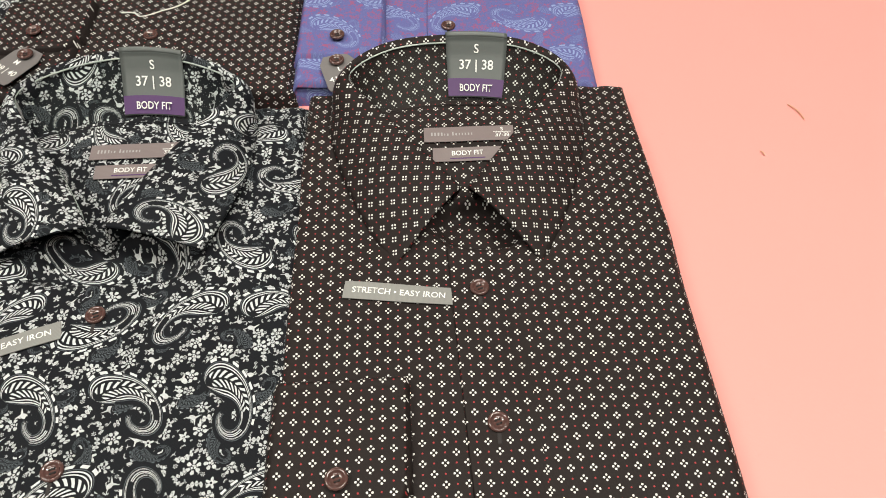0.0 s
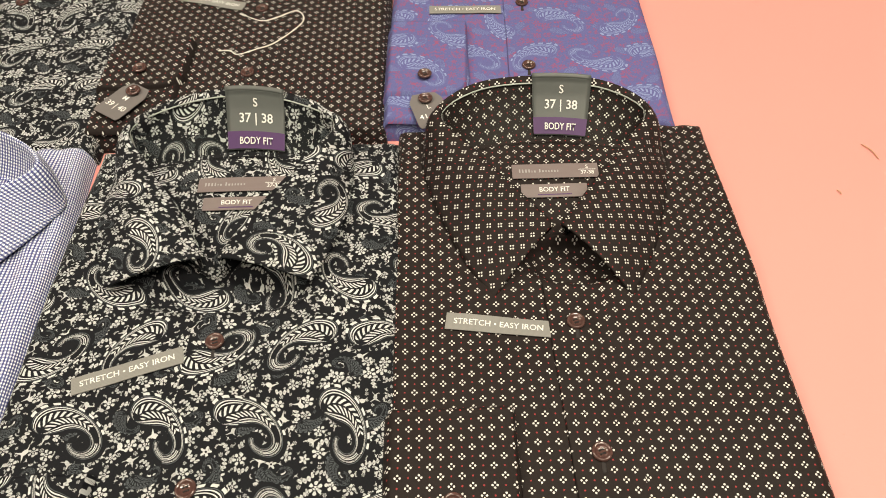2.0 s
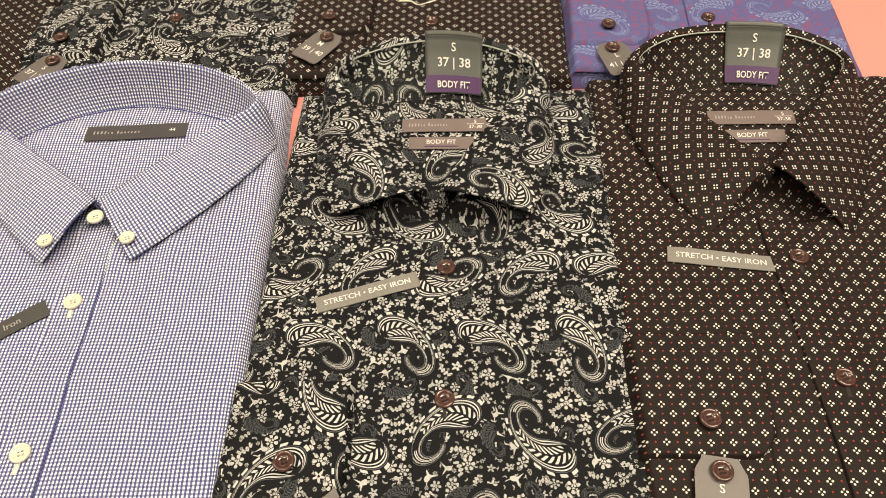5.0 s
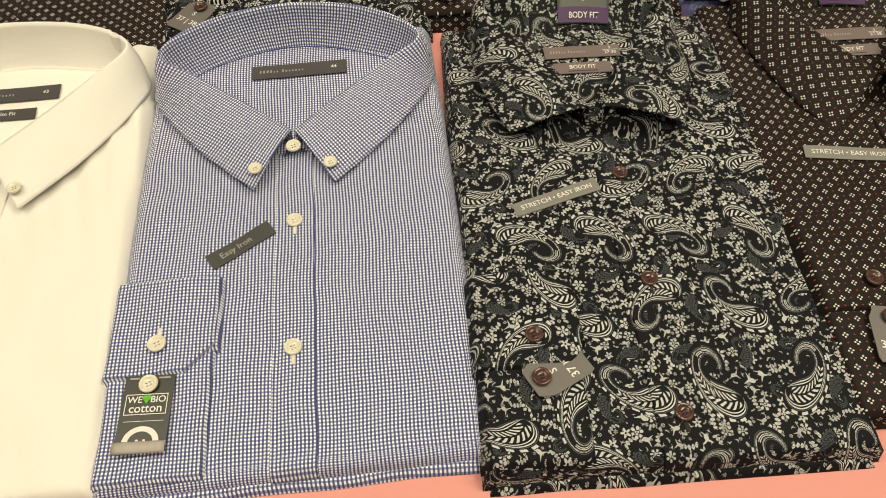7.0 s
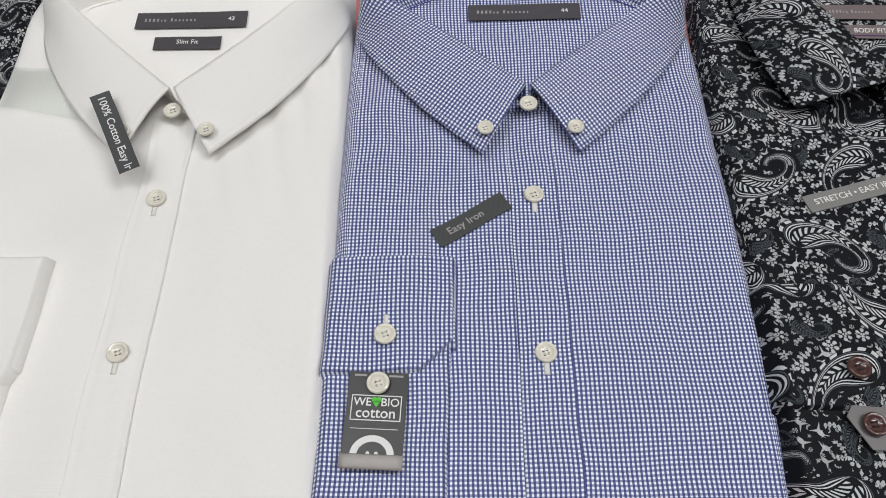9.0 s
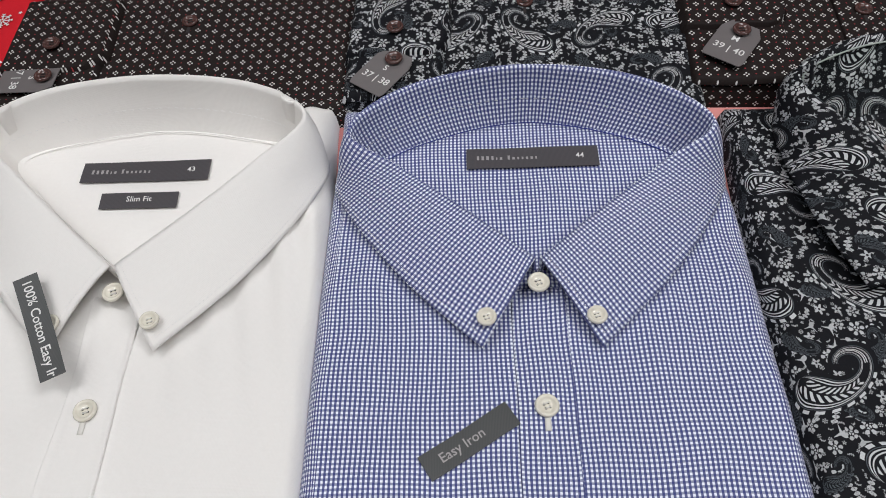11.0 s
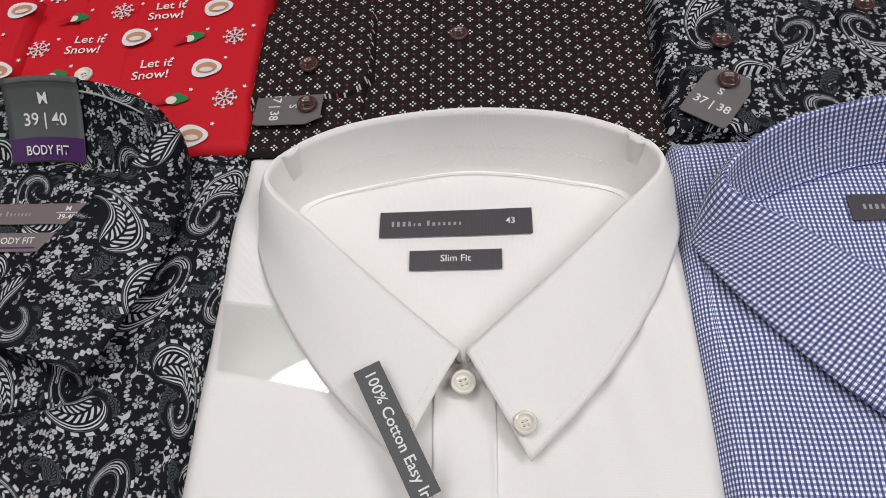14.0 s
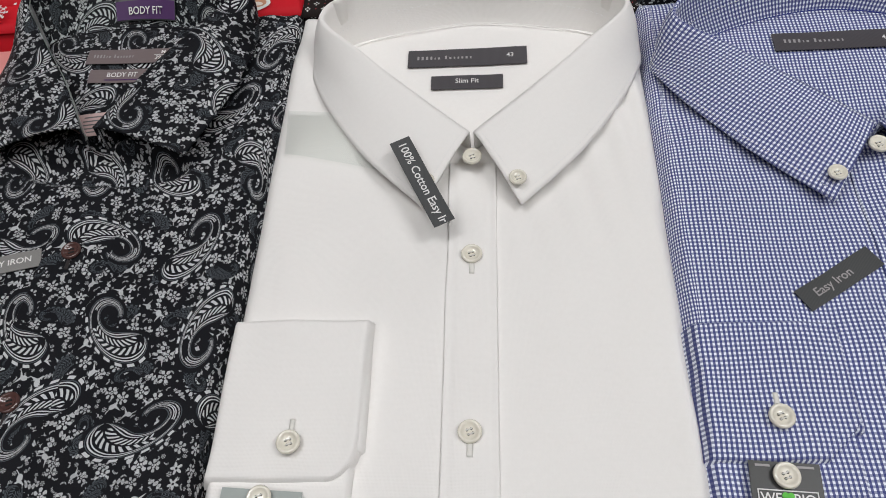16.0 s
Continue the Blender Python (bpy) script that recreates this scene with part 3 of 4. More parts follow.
    def button(self, x, y, tone="brown", r=0.0057, z=None, tilt=(0, 0), hole_turn=20.0, slit=True, slit_dir=-1):
        z = self.h(x, y) + 0.0016 if z is None else z
        M1 = pose(x, y, z, tilt[0], tilt[1], hole_turn)
        prof = ((0.0, 0.0011), (0.30, 0.0011), (0.55, 0.0012), (0.66, 0.0021), (0.82, 0.0027), (0.94, 0.0024), (1.0, 0.0016), (0.98, 0.0008), (0.7, 0.0), (0.0, 0.0))
        bm = bmesh.new()
        rings = []
        for f, hz in prof:
            rings.append([bm.verts.new(M1 @ Vector((r * f * math.cos(k * math.pi / 14), r * f * math.sin(k * math.pi / 14), hz))) for k in range(28)] if f else [bm.verts.new(M1 @ Vector((0, 0, hz)))])
        for a, c in zip(rings, rings[1:]):
            for k in range(28):
                q = [a[k % len(a)], a[(k + 1) % len(a)], c[(k + 1) % len(c)], c[k % len(c)]]
                q = list(dict.fromkeys(q))
                if len(q) > 2:
                    bm.faces.new(q)
        b = part("button", bm, M[tone], self.root, "pearly white four-hole button" if tone == "pearl" else "dark brown four-hole horn button")
        for k in range(4):
            bm = bmesh.new()
            a = radians(45 + 90 * k)
            bmesh.ops.create_cone(bm, cap_ends=True, segments=8, radius1=r * 0.11, radius2=r * 0.11, depth=0.0004, matrix=M1 @ Matrix.Translation((r * 0.26 * math.cos(a), r * 0.26 * math.sin(a), 0.00115)))
            part("hole", bm, M["hole"], b)
        thread = M["thread_pale" if tone == "pearl" else "thread_dark"]
        for k in (-1, 1):
            bm = bmesh.new()
            box(bm, -r * 0.26, r * 0.26, k * r * 0.19 - 0.0003, k * r * 0.19 + 0.0003, 0.0012, 0.0017)
            bm.transform(M1)
            part("thread", bm, thread, b)
        if slit:                                          # the worked buttonhole
            bm = grid_mesh(lambda a, c: Vector((x + (a - 0.5) * 0.0024, y + slit_dir * (0.002 + 0.0095 * c), max(self.h(x, y - 0.005) + 0.0014, z - 0.0011) + 0.0004 * math.sin(math.pi * a))), 4, 8, None, 0.0006)
            part("buttonhole", bm, thread, self.root)
        return b

    def label(self, name, P, w, hh, mat, text="", thick=0.0005, n=16):
        bm = grid_mesh(lambda a, c: P((a - 0.5) * w, (c - 0.5) * hh, 0), n, 4, None, thick)
        return part(name, bm, mat, self.root, text, smooth=False)

    def neck_labels(self, cx, cy, w, hh, tone, size="", fit="", fit_w=0.047, fit_h=0.0105, gap=0.0165, turn_by=0.0, dx=-0.002):
        P = self.on(cx, cy, turn_by, 0.0018)
        lab = self.label("neck_label", P, w, hh, M[tone], "woven brand label sewn inside the neck")
        # the brand's wordmark as plain strokes
        rng, x, tone_ink = random.Random(5), -w * 0.42, M["ink_grey"]
        for count in (6, 7):
            for k in range(count):
                bw = w * rng.uniform(0.010, 0.020)
                tall = 0.0030 if k == 0 else rng.choice((0.0018, 0.0018, 0.0028))
                patch_on(P, x, x + bw, -0.0015, -0.0015 + tall, tone_ink, lab, lift=0.00025, n=1)
                x += bw + w * 0.019
            x += w * 0.022
        if size:
            if "-" in size:
                words_on(P, "S" if size.startswith("37") else "M", w * 0.37, 0.0028, 0.0042, M["ink"], lab)
                patch_on(P, w * 0.27, w * 0.47, 0.0003, 0.0007, M["ink"], lab)
                words_on(P, size, w * 0.37, -0.0022, 0.0042, M["ink"], lab)
            else:
                words_on(P, size, w * 0.36, 0.0, 0.0048, M["ink"], lab)
        if fit:
            Q = self.on(cx + dx + gap * math.sin(radians(turn_by)), cy - gap * math.cos(radians(turn_by)), turn_by, 0.0018)
            lab2 = self.label("fit_label", Q, fit_w, fit_h, M[tone], "small woven fit label sewn inside the neck")
            words_on(Q, fit, 0, 0.0006, 0.0050, M["ink"], lab2)
            if tone == "label_taupe":
                patch_on(Q, -0.012, 0.012, -0.0036, -0.0028, M["violet"], lab2)

    def size_card(self, size, letter="S", cx=0.0, w=0.044):
        """Card folded over the back of the collar, with a clear collar strip."""
        top, bot = both(self.F, 0), both(self.N, 0)

        def P(u, v, up=0.0):
            p = self.stand(0.5 + (cx + u) / (10 * self.F[1][0]), min(max(v, 0.0), 1.0))
            mid = Vector((0, (self.yf + self.yn) / 2, 0.03))
            inn = (mid - p)
            inn.z = 0.012
            p = p + inn.normalized() * (0.0032 + up)
            if v > 1:
                p.z += (v - 1) * 0.012
            return p

        bm = grid_mesh(lambda a, c: P((a - 0.5) * w, 0.20 + 0.86 * c), 12, 14, None, 0.0005)
        card = part("size_card", bm, M["card"], self.root, "slate and violet size card clipped over the collar")
        # over the collar's crest and down its outside
        bm = grid_mesh(lambda a, c: (lambda e, o: e + Vector((0, 0.0075 * c, 0.0028 * math.sin(math.pi * c * 0.9) - 0.022 * max(c - 0.45, 0))))(P((a - 0.5) * w, 1.06), 0), 12, 8, None, 0.0005)
        part("card_fold", bm, M["card"], card)
        H = 0.040
        R = lambda u, v, up=0.0: P(u, 0.20 + 0.82 * v / H, up)
        patch_on(R, -w / 2, w / 2, 0.001, 0.0125, M["violet"], card, lift=0.0004, n=10)
        words_on(R, "BODY FIT", 0, 0.0068, 0.0066, M["ink"], card, stretch=0.92, lift=0.0020)
        words_on(R, letter, 0, 0.0320, 0.0080, M["ink"], card, lift=0.0008)
        words_on(R, size.replace("-", " | "), 0, 0.0215, 0.0092, M["ink"], card, lift=0.0008)

        def strip(a, c):
            p = self.stand(0.5 + (a - 0.5) * 0.93, 0.05 + 0.88 * c)
            mid = Vector((0, (self.yf + self.yn) / 2, 0.03))
            return p + (mid - p).normalized() * 0.0011
        part("collar_strip", grid_mesh(strip, 60, 8), M["film"], self.root, "clear plastic collar support strip")

        def rim(a, c):                                    # the strip's rolled edge, all round
            t = 2 * math.pi * c
            e = (a * 4) % 4
            k = e - int(e)
            p = strip(*((k, 0.0), (1.0, k), (1 - k, 1.0), (0.0, 1 - k))[int(e)])
            return Vector(p) + Vector((0, 0.0006 * math.cos(t) - 0.0008, 0.0006 * math.sin(t)))
        part("strip_rim", grid_mesh(rim, 200, 6), M["strip_edge"], self.root)

    def hang_tag(self, x, y, turn_by, size, letter, w=0.026, hh=0.038, tone="brown", read=180.0):
        """Card tag with cut corners, held by the cuff's second button."""
        z0 = self.h(x, y) + 0.0085

        def Q(u, v, up=0.0):
            ca, sa = math.cos(radians(turn_by)), math.sin(radians(turn_by))
            return Vector((x + u * ca - v * sa, y + u * sa + v * ca, z0 + up - 0.05 * v * v * 10 * 0.1 + 0.02 * (v + 0.004)))

        def sheet(a, c):
            c = 1 - c
            v = 0.008 - hh * c
            k = 1 - 0.34 * (1 - min(c / 0.22, 1)) - 0.10 * max((c - 0.92) / 0.08, 0)
            return Q((a - 0.5) * w * k, v)
        tag = part("size_tag", grid_mesh(sheet, 8, 24, None, 0.0005), M["card_tag"], self.root, "grey card size tag on the cuff button", smooth=False)
        words_on(Q, letter, 0, -0.0085, 0.0065, M["ink"], tag)
        words_on(Q, size.replace("-", " | "), 0, -0.0185, 0.0072, M["ink"], tag)
        self.button(x, y, tone, z=z0 + 0.0006, slit=False, hole_turn=10)


STYLES = {
    "button_down": dict(
        fold=[(0, .368, .050), (.064, .361, .048), (.099, .338, .045), (.071, .309, .039), (.035, .278, .033), (.001, .250, .029)],
        edge=[(0, .372, .014), (.066, .362, .014), (.107, .332, .015), (.103, .298, .018), (.070, .246, .0205), (.029, .205, .0205)],
        seam=[(0, .354, .019), (.050, .347, .019), (.086, .334, .017), (.063, .305, .016), (.031, .277, .016), (.001, .252, .020)]),
    "point": dict(
        fold=[(0, .402, .048), (.047, .396, .047), (.075, .370, .044), (.053, .337, .040), (.027, .303, .037), (.002, .270, .034)],
        edge=[(0, .405, .014), (.050, .397, .014), (.088, .364, .017), (.090, .328, .021), (.072, .270, .021), (.047, .222, .019)],
        seam=[(0, .364, .019), (.040, .359, .019), (.068, .350, .018), (.050, .325, .017), (.028, .298, .019), (.007, .275, .024)],
        dip=(0.0, .252, .034, .022, .011)),
    "spread": dict(
        fold=[(0, .408, .048), (.042, .400, .047), (.074, .376, .044), (.051, .336, .041), (.025, .300, .036), (.004, .264, .031)],
        edge=[(0, .409, .014), (.050, .402, .014), (.085, .368, .018), (.089, .325, .023), (.083, .285, .027), (.068, .247, .027)],
        seam=[(0, .368, .019), (.040, .363, .019), (.065, .353, .018), (.048, .324, .017), (.025, .291, .019), (.005, .261, .022)],
        dip=(0.0, .247, .060, .017, .012)),
}
for kind in ("point", "spread"):
    STYLES[kind]["edge"] = [(px * 0.95, py, pz) for px, py, pz in STYLES[kind]["edge"]]


# ---- front row ----
def dark_shirt(x, y, turn_by, cloth, label, style, seed, size, letter, tag_turn=160.0, start=0.0, ribbon_at=(-0.042, 0.196, 20.0), wide=0.226, cuff=(0.130, 0.062), card=True, b1=0.209, gap=0.089, px=0.0, tag_at=None, card_x=0.0, bx=0.003, lean=0.0, cuff_x=-0.082):
    s = Shirt(x, y, turn_by, cloth, label, style, seed, wide, 0.385, start, px=px)
    s.placket(bx - 0.0165, bx + 0.021, 0.236, True, lean)
    s.collar()
    s.sleeve(-0.047, cuff[0], cuff[1], rounded=True)
    for k in range(3):
        yy = b1 - gap * k
        if yy > start + 0.012:
            s.button(bx + lean * (yy - 0.2), yy, "brown", slit=True)
    cb = cuff[1] + 0.020
    if cb > start + 0.01:
        s.button(cuff_x, cb, "brown", z=s.h(cuff_x, cb) + 0.0100, slit=False)
    if cb - 0.026 > start - 0.004:
        s.hang_tag(-0.081 if tag_at is None else tag_at, cb - 0.027, tag_turn, size, letter)
    cx, cy, a = ribbon_at
    P = s.on(cx, cy, a, 0.0016)
    lab = s.label("ribbon_label", P, 0.064, 0.0115, M["ribbon_grey"], "grey satin ribbon reading stretch easy iron")
    words_on(P, "STRETCH \u2022 EASY IRON", 0, 0, 0.0054, M["ink"], lab)
    if card:
        s.neck_labels(px + card_x * 0.6 - 0.002, 0.340 if style == "spread" else 0.334, 0.062, 0.0125, "label_taupe", size, "BODY FIT")
        s.size_card(size, letter, card_x)
    return s


E_ = dark_shirt(0.019, 0.098, 1.2, "dots", "black folded shirt with tiny white diamond dots and pointed collar", "point", 1.0, "37-38", "S", -8.0, px=-0.010, card_x=0.016, bx=-0.0054, lean=-0.041, start=0.007, ribbon_at=(-0.052, 0.203, -8.0), wide=0.240, cuff=(0.148, 0.074), b1=0.203, gap=0.081)
D_ = dark_shirt(-0.2025, 0.080, 2.0, "paisley", "black folded shirt with white paisley print and spread collar", "spread", 2.0, "37-38", "S", 118.0, ribbon_at=(-0.045, 0.192, 17.0), wide=0.232, px=-0.006, card_x=0.013, cuff_x=-0.078, tag_at=-0.077)
A_ = dark_shirt(-0.874, 0.048, 2.6, "paisley", "black folded paisley shirt, medium, with spread collar", "spread", 3.0, "39-40", "M", 150.0, b1=0.185, wide=0.212, px=-0.008, ribbon_at=(-0.045, 0.172, 17.0))

P = A_.on(-0.012, 0.2800, 8.0, 0.0110)
lab = A_.label("paper_insert", P, 0.034, 0.017, M["insert"], "pale pink printed paper insert inside the neck")
for k in range(5):
    patch_on(P, -0.014 + 0.0008 * k, 0.012 - 0.0014 * (k % 3), -0.0062 + 0.0028 * k, -0.0052 + 0.0028 * k, M["card_tag"], lab)


def smart_shirt(x, y, turn_by, cloth, label, seed, px=0.0, collar_wide=1.0, droop=0.0):
    s = Shirt(x, y, turn_by, cloth, label, "button_down", seed, 0.230, 0.378, px=px, collar_wide=collar_wide, soft=2.1 if cloth == "white" else 1.6, droop=droop)
    s.placket(px - 0.0135, px + 0.0135, 0.240)
    s.collar(roll=0.5)
    white = cloth == "white"
    s.sleeve(-0.041 if white else -0.0455, 0.137 if white else 0.135, 0.056 if white else 0.068, chamfer=0.018, rounded=white)
    s.button(px, 0.2385, "pearl", z=s.h(px, 0.2385) + 0.0085, slit=False)
    for k in range(2):
        s.button(px, 0.1765 - 0.0965 * k, "pearl")
    for k in (-1, 1):
        p = s.leaf(0.5 + k * 0.494, 0.76)
        s.button(p[0] + k * 0.0030, p[1] + 0.002, "pearl", r=0.0050, z=p[2] + 0.0012, slit=True, slit_dir=1)
    s.button(-0.0735 if white else -0.0810, 0.073 if white else 0.0875, "pearl", z=s.h(-0.08, 0.089) + 0.0100, slit=True, slit_dir=1)
    return s


C_ = smart_shirt(-0.4245, 0.083, 4.0, "gingham", "blue and white gingham folded shirt with button-down collar", 4.0, droop=0.011)
C_.neck_labels(0.003, 0.327, 0.076, 0.0145, "label_grey", "44", turn_by=0.0)
P = C_.on(-0.036, 0.1610, 33.0, 0.0016)
lab = C_.label("ribbon_label", P, 0.048, 0.0125, M["ribbon_dark"], "dark grey ribbon reading easy iron")
words_on(P, "Easy Iron", -0.004, 0, 0.0064, M["ink_grey"], lab)

B_ = smart_shirt(-0.6490, 0.068, 4.6, "white", "plain white folded shirt with button-down collar", 5.0, px=0.0085, collar_wide=0.945)
B_.neck_labels(0.0045, 0.3235, 0.076, 0.0145, "label_grey", "43", "Slim Fit", 0.045, 0.0105, 0.0205, dx=0.000)


def bio_tag(s, x, y, turn_by=0.0, black=True):
    """Folded black card under the cuff's second button."""
    z0 = s.h(x, y) + 0.0085

    def Q(u, v, up=0.0):
        ca, sa = math.cos(radians(turn_by)), math.sin(radians(turn_by))
        return Vector((x + u * ca - v * sa, y + u * sa + v * ca, z0 + up + 0.03 * v))
    w, hi, lo = (0.029, 0.006, -0.040) if black else (0.037, 0.004, -0.040)
    bm = grid_mesh(lambda a, c: Q((a - 0.5) * w, lo + (hi - lo) * c), 4, 8, None, 0.0006)
    tag = part("card_tag", bm, M["card_black" if black else "card_pale"], s.root, "black card tag about organic cotton on the cuff button" if black else "pale grey card tag on the cuff button", smooth=False)
    if not black:
        disc_on(Q, 0, -0.016, 0.0105, 0.0105, M["ink"], tag, lift=0.0004, inner=0.6)
        s.button(x, y, "pearl", z=z0 + 0.0006, slit=False)
        return
    bm = grid_mesh(lambda a, c: Q((a - 0.5) * w * 1.03, lo - 0.001 + 0.007 * c, 0.0012 + 0.0012 * math.sin(math.pi * c)), 6, 6, None, 0.0006)
    part("card_fold", bm, M["card_edge"], tag)
    for u0, u1, v0, v1 in ((-0.0122, 0.0122, -0.0062, -0.0057), (-0.0122, 0.0122, -0.0182, -0.0177), (-0.0122, -0.0117, -0.0182, -0.0057), (0.0117, 0.0122, -0.0182, -0.0057), (-0.0115, 0.0115, -0.0222, -0.0219)):
        patch_on(Q, u0, u1, v0, v1, M["ink"], tag, lift=0.0004)
    words_on(Q, "WE", -0.0068, -0.0092, 0.0056, M["ink"], tag)
    words_on(Q, "BIO", 0.0066, -0.0092, 0.0056, M["ink"], tag)
    words_on(Q, "cotton", 0, -0.0145, 0.0072, M["ink"], tag)
    for k in (-1, 1):
        disc_on(Q, k * 0.0011, -0.0080, 0.0014, 0.0014, M["green"], tag, lift=0.0005)
    bm = bmesh.new()
    bm.faces.new([bm.verts.new(Q(u, v, 0.0005)) for u, v in ((-0.0023, -0.0086), (0.0023, -0.0086), (0.0, -0.0116))])
    part("print", bm, M["green"], tag)
    disc_on(Q, 0, -0.0345, 0.0105, 0.0095, M["ink"], tag, lift=0.0004, inner=0.68, arc=(0, 180))
    for k in (-1, 1):
        disc_on(Q, k * 0.002, -0.0335, 0.0009, 0.0009, M["ink"], tag, lift=0.0004)
    for u0, u1 in ((-0.0120, -0.0060), (0.0050, 0.0120)):
        patch_on(Q, u0, u1, 0.0036, 0.0046, M["ink_grey"], tag, lift=0.0004)
    s.button(x, y, "pearl", z=z0 + 0.0006, slit=False)


bio_tag(C_, -0.0835, 0.0625, -3.0)
bio_tag(B_, -0.0840, 0.0490, -3.0, False)


def collar_ribbon(u, v, up=0.0):
    """The ribbon lies over the collar's point and dips towards the placket."""
    ca, sa = math.cos(radians(-63.0)), math.sin(radians(-63.0))
    return Vector((-0.0185 + u * ca - v * sa, 0.2150 + u * sa + v * ca, 0.0318 - 0.13 * u + up + 1.2 * u * u))


P = collar_ribbon
lab = B_.label("ribbon_label", P, 0.058, 0.0120, M["ribbon_dark"], "dark grey ribbon reading cotton easy iron")
words_on(P, "100% Cotton Easy Ir", 0.001, 0, 0.0066, M["ink"], lab)

# ---- back row ----
G_ = dark_shirt(-0.6735, 0.412, 4.5, "dots", "black folded shirt with tiny white dots beside the red shirt", "point", 6.0, "37-38", "S", -92.0, start=0.026, ribbon_at=(-0.044, 0.214, -14.0), wide=0.236, cuff=(0.133, 0.063), b1=0.206, gap=0.0955, card=False)
H_ = dark_shirt(-0.4495, 0.436, 2.0, "paisley", "black folded paisley shirt behind the gingham one", "spread", 7.0, "37-38", "S", -34.0, start=0.018, ribbon_at=(-0.046, 0.204, -5.0), wide=0.230, cuff=(0.123, 0.054), b1=0.208, gap=0.100, card=False)
I_ = dark_shirt(-0.231, 0.444, 1.5, "dots", "black folded shirt with tiny white dots and a loose thread", "point", 8.0, "39-40", "M", -34.0, start=0.030, ribbon_at=(-0.045, 0.201, -16.0), wide=0.234, cuff=(0.140, 0.076), b1=0.186, gap=0.09, card=False)
J_ = dark_shirt(-0.004, 0.455, 0.0, "purple", "blue violet folded shirt with paisley print", "point", 9.0, "41-42", "L", 18.0, start=0.028, wide=0.230, ribbon_at=(-0.048, 0.176, 2.0), cuff=(0.150, 0.055), b1=0.186, gap=0.09, card=False)
F_ = Shirt(-0.901, 0.388, 7.0, "red", "red folded holiday shirt with snowflake print and bow tie", "point", 10.0, 0.234, 0.385, 0.036)
F_.placket(-0.006, 0.030, 0.236, True)
F_.collar()
F_.sleeve(-0.036, 0.172, 0.060)
for yy in (0.207, 0.100, 0.030):
    F_.button(0.0085, yy, "pearl", slit=False)


def holiday_print(s):
    """A scattered repeat of snowflakes, greetings, ovals and little caps, printed on the cloth."""
    rng = random.Random(12)
    k = 0
    for row in range(8):
        for col in range(8):
            x = -0.106 + 0.0315 * col + (0.015 if row % 2 else 0.0) + rng.uniform(-0.002, 0.002)
            y = 0.048 + 0.0265 * row + rng.uniform(-0.002, 0.002)
            if abs(x) > 0.108 or (0.185 < y and abs(x - 0.015) < 0.085) or math.hypot(x - 0.0085, y - 0.1) < 0.013:
                continue
            on_sleeve = x < -0.033 and y < 0.176
            base = s.on(x, y, rng.uniform(-14, 10), 0.0098 if on_sleeve else (0.0028 if -0.016 < x < 0.040 else 0.0011))
            P = lambda u, v, up=0.0, base=base: base(u * 1.5, v * 1.5, up)
            kind = (col + 2 * row) % 4
            if kind == 0:
                for q in range(8):
                    a = math.radians(45 * q)
                    bm = bmesh.new()
                    box(bm, 0.0006, 0.0046, -0.00032, 0.00032, 0, 0.0001)
                    box(bm, 0.0030, 0.0036, -0.0011, 0.0011, 0, 0.0001)
                    box(bm, 0.0043, 0.0050, -0.0007, 0.0007, 0, 0.0001)
                    for w in bm.verts:
                        u, v = w.co.x * math.cos(a) - w.co.y * math.sin(a), w.co.x * math.sin(a) + w.co.y * math.cos(a)
                        w.co = P(u, v, w.co.z)
                    part("snowflake_print", bm, M["ink"], s.root)
            elif kind == 1:
                words_on(P, "Let it", 0.001, 0.0028, 0.0062, M["ink"], s.root, 4, 1.0)
                words_on(P, "Snow!", 0, -0.0034, 0.0062, M["ink"], s.root, 4, 1.0)
            elif kind == 2:
                disc_on(P, 0, 0, 0.0062, 0.0050, M["ink"], s.root, "oval_print", wave=0.08, lobes=3)
                disc_on(P, 0.0004, -0.0002, 0.0044, 0.0030, M["tan"], s.root, "oval_print", 0.0006)
                disc_on(P, 0.0006, -0.0014, 0.0028, 0.0013, M["cream"], s.root, "oval_print", 0.0010)
            else:
                disc_on(P, 0.0030, 0.0010, 0.0034, 0.0028, M["green_dark"], s.root, "cap_print", wave=0.2, lobes=3)
                disc_on(P, 0.0004, 0, 0.0022, 0.0020, M["cream"], s.root, "cap_print", 0.0006)
                bm = bmesh.new()
                bm.faces.new([bm.verts.new(P(u, v, 0.0006)) for u, v in ((-0.0004, 0.0018), (-0.0004, -0.0018), (-0.0070, -0.0028))])
                part("cap_print", bm, M["bow"], s.root)
            Q = s.on(x + 0.011, y + 0.008, 0, 0.0098 if x < -0.030 and y < 0.166 else (0.0024 if -0.018 < x < 0.02 else 0.0007))
            disc_on(Q, 0, 0, 0.0011, 0.0011, M["ink"], s.root, "star_print", wave=0.35, lobes=5)


holiday_print(F_)
P = F_.on(-0.034, 0.2000, 6.0, 0.0026)
lab = F_.label("ribbon_label", P, 0.058, 0.0085, M["navy"], "narrow navy ribbon label")
words_on(P, "100% COTTON", 0.002, 0, 0.0042, M["ink_grey"], lab)

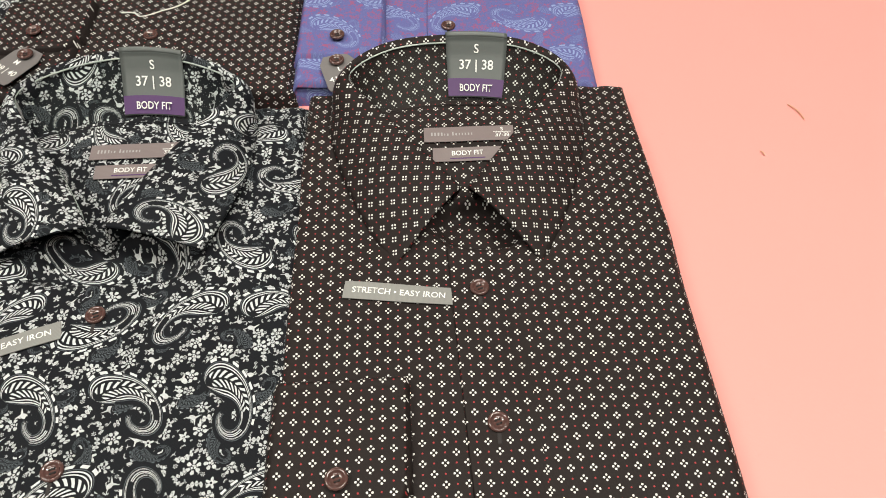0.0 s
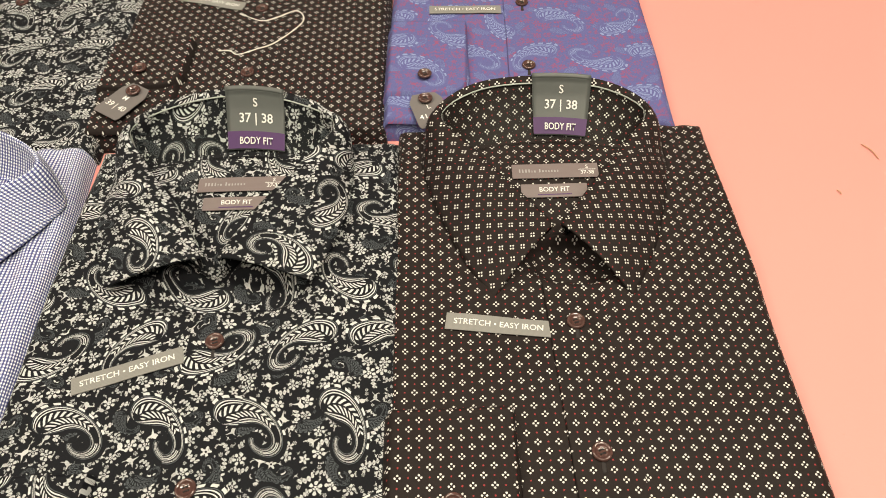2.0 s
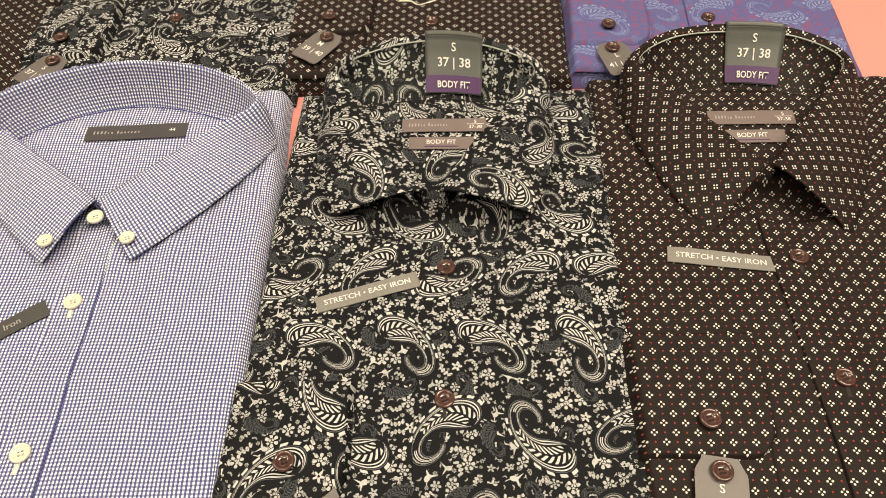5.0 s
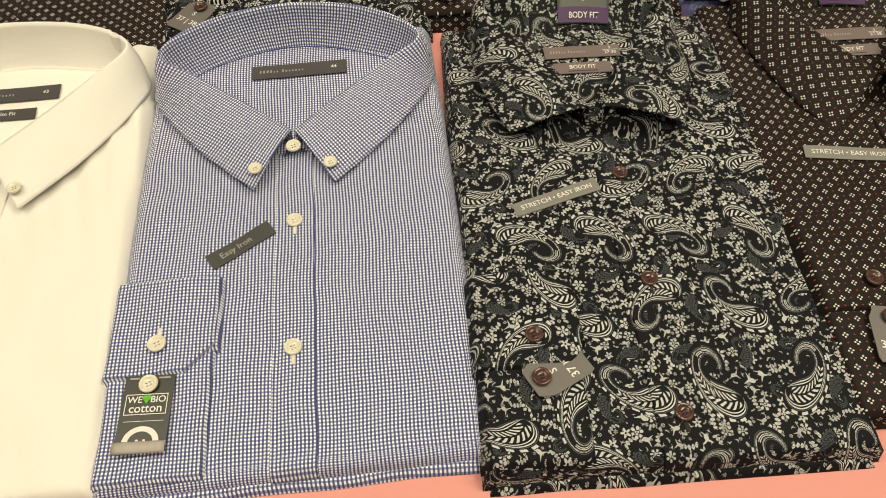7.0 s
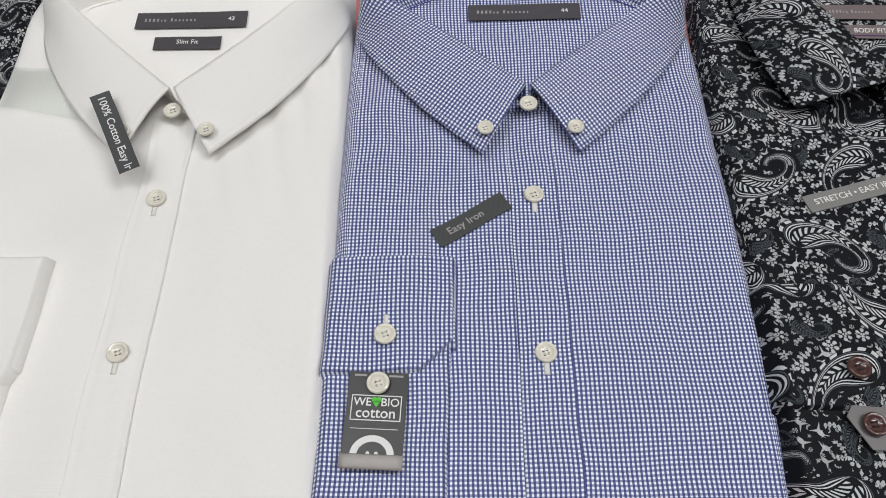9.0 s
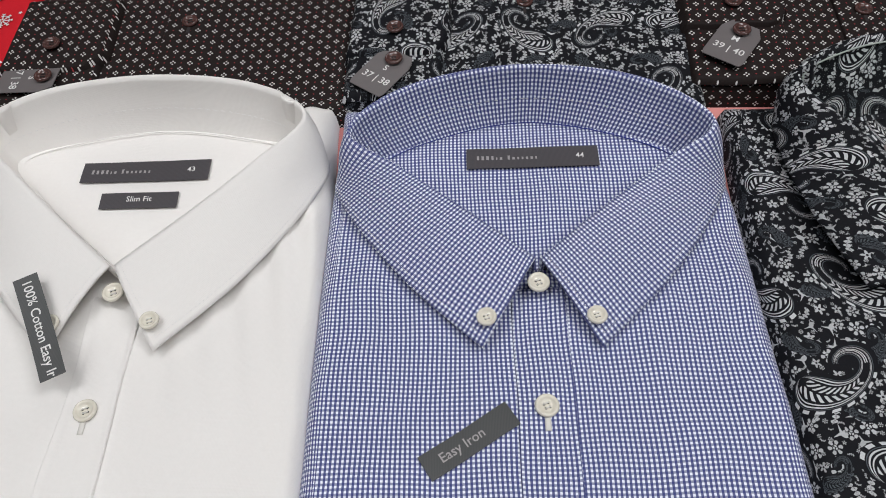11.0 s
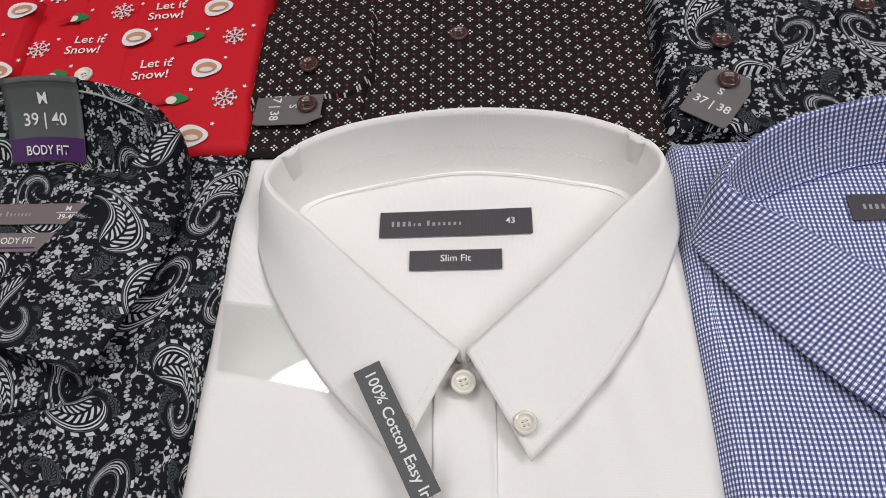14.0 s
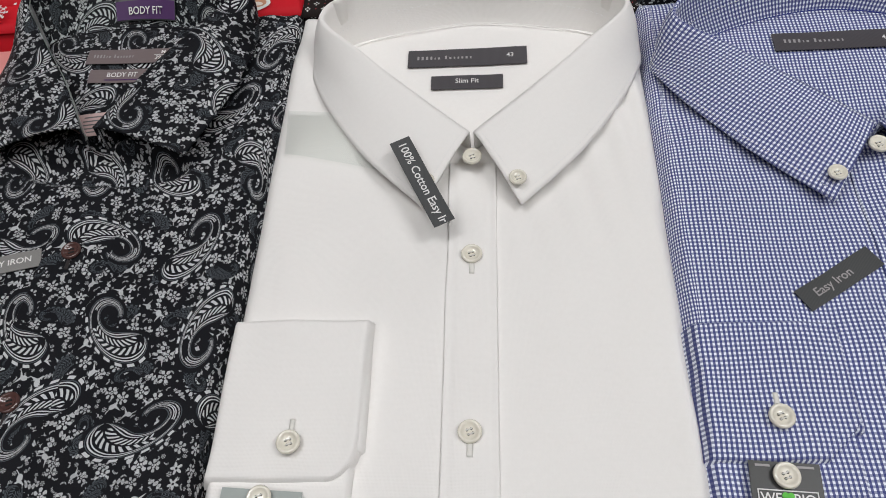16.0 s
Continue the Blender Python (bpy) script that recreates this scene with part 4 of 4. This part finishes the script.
# bow tie lying on the red shirt
bow = tagged(new("bow_tie"), "red woven bow tie lying on the red shirt", "bow tie")
bow.matrix_world = F_.root.matrix_world @ pose(0.0145, 0.2300, 0.030, 0, 0, -8)
for sx in (-1, 1):
    def wing(a, c):
        x = sx * (0.006 + 0.060 * a)
        hi = 0.0105 + 0.0185 * a ** 0.9
        t = 2 * math.pi * c
        y = hi * math.cos(t) * (1 - 0.06 * a)
        z = (0.0075 + 0.0015 * math.cos(a * 5)) * math.sin(t) * (1 - 0.35 * a) + 0.0012 * math.sin(y * 420) * (1 - a)
        return (x, y, z)
    part("wing", grid_mesh(wing, 24, 28, lambda a, c: (a * 0.06, c * 0.09)), M["bow"], bow)
    bm = bmesh.new()
    ring = [bm.verts.new(wing(1.0, c / 28)) for c in range(28)]
    bm.faces.new(ring)
    part("wing_end", bm, M["bow"], bow)
part("knot", grid_mesh(lambda a, c: ((a - 0.5) * 0.019, 0.0105 * math.cos(2 * math.pi * c) * (1 - 0.2 * (2 * a - 1) ** 2), 0.0095 * math.sin(2 * math.pi * c) * (1 - 0.25 * (2 * a - 1) ** 2)), 10, 24, lambda a, c: (a * 0.02, c * 0.06)), M["bow"], bow)


# ---- small things ----
def strand(name, pts, r, mat, label, category, closed=False):
    """A thin round strand through the stations."""
    bm = bmesh.new()
    fine, n = [], len(pts) - 1
    for k in range(n * 8 + 1):
        i, f = min(k // 8, n - 1), k / 8 - min(k // 8, n - 1)
        p0, p1, p2, p3 = (Vector(pts[max(min(i + d, n), 0)]) for d in (-1, 0, 1, 2))
        fine.append(0.5 * ((2 * p1) + (p2 - p0) * f + (2 * p0 - 5 * p1 + 4 * p2 - p3) * f * f + (3 * p1 - p0 - 3 * p2 + p3) * f ** 3))
    rings = []
    for k, p in enumerate(fine):
        d = (fine[min(k + 1, len(fine) - 1)] - fine[max(k - 1, 0)]).normalized()
        a = d.cross(Vector((0, 0, 1))).normalized()
        c = a.cross(d)
        rings.append([bm.verts.new(p + r * (a * math.cos(q * math.pi / 3) + c * math.sin(q * math.pi / 3))) for q in range(6)])
    for a, c in zip(rings, rings[1:]):
        for q in range(6):
            bm.faces.new((a[q], a[(q + 1) % 6], c[(q + 1) % 6], c[q]))
    return tagged(mesh_object(name, bm, mat), label, category)


def on_shirt(s, x, y, up):
    return s.root.matrix_world @ Vector((x, y, s.h(x, y) + up))


strand("loose_thread", [on_shirt(I_, x, y, 0.0020) for x, y in ((-0.016, 0.180), (0.004, 0.168), (0.018, 0.174), (0.034, 0.183), (0.041, 0.166), (0.022, 0.138), (0.006, 0.127), (-0.009, 0.121), (-0.016, 0.126), (-0.026, 0.127))], 0.0006, M["thread_pale"], "loose white cotton thread lying on the dotted shirt", "thread")
strand("metal_clip", [on_shirt(H_, x, y, z) for x, y, z in ((-0.106, 0.072, 0.006), (-0.112, 0.070, 0.007), (-0.1145, 0.066, 0.004), (-0.1145, 0.060, 0.006), (-0.106, 0.056, 0.005))], 0.0016, M["silver"], "small silver clip on the sleeve edge", "clip")
for bx, by, bl in ((0.2530, 0.4760, 0.016), (0.218, 0.428, 0.004)):
    strand("lint", [(bx, by, 0.0008), (bx + bl * 0.3, by - bl * 0.45, 0.0012), (bx + bl * 0.45, by - bl, 0.0008)], 0.0004, M["tan"], "brown fibre of lint on the pink table", "lint")

# clear sheet and stitching of the white shirt, stitching of the gingham one
bm = grid_mesh(lambda a, c: (lambda x, y: (x, y, B_.h(x, y) + 0.0030 + 0.03 * (x + 0.107) * 0.35))(-0.107 + 0.085 * a + 0.004 * (1 - c), 0.247 + 0.037 * c - 0.20 * 0.085 * a), 16, 10, None)
part("clear_sheet", bm, M["sheet"], B_.root, "clear glossy plastic packing sheet under the collar")
for s, tone in ((B_, "thread_white"), (C_, "thread_pale")):
    rows = [[s.leaf(0.5 + k * 0.487, 0.06 + 0.86 * j / 59) for j in range(60)] for k in (-1, 1)]
    rows += [[s.leaf(0.5 + k * (0.2 + 0.287 * j / 149), 0.915) for j in range(150)] for k in (-1, 1)]
    rows += [[s.stand(0.5 + k * 0.42 * j / 99, 0.50) + Vector((0, -0.0008, 0)) for j in range(100)] for k in (-1, 1)]
    s.edge_stitches(M[tone], rows)
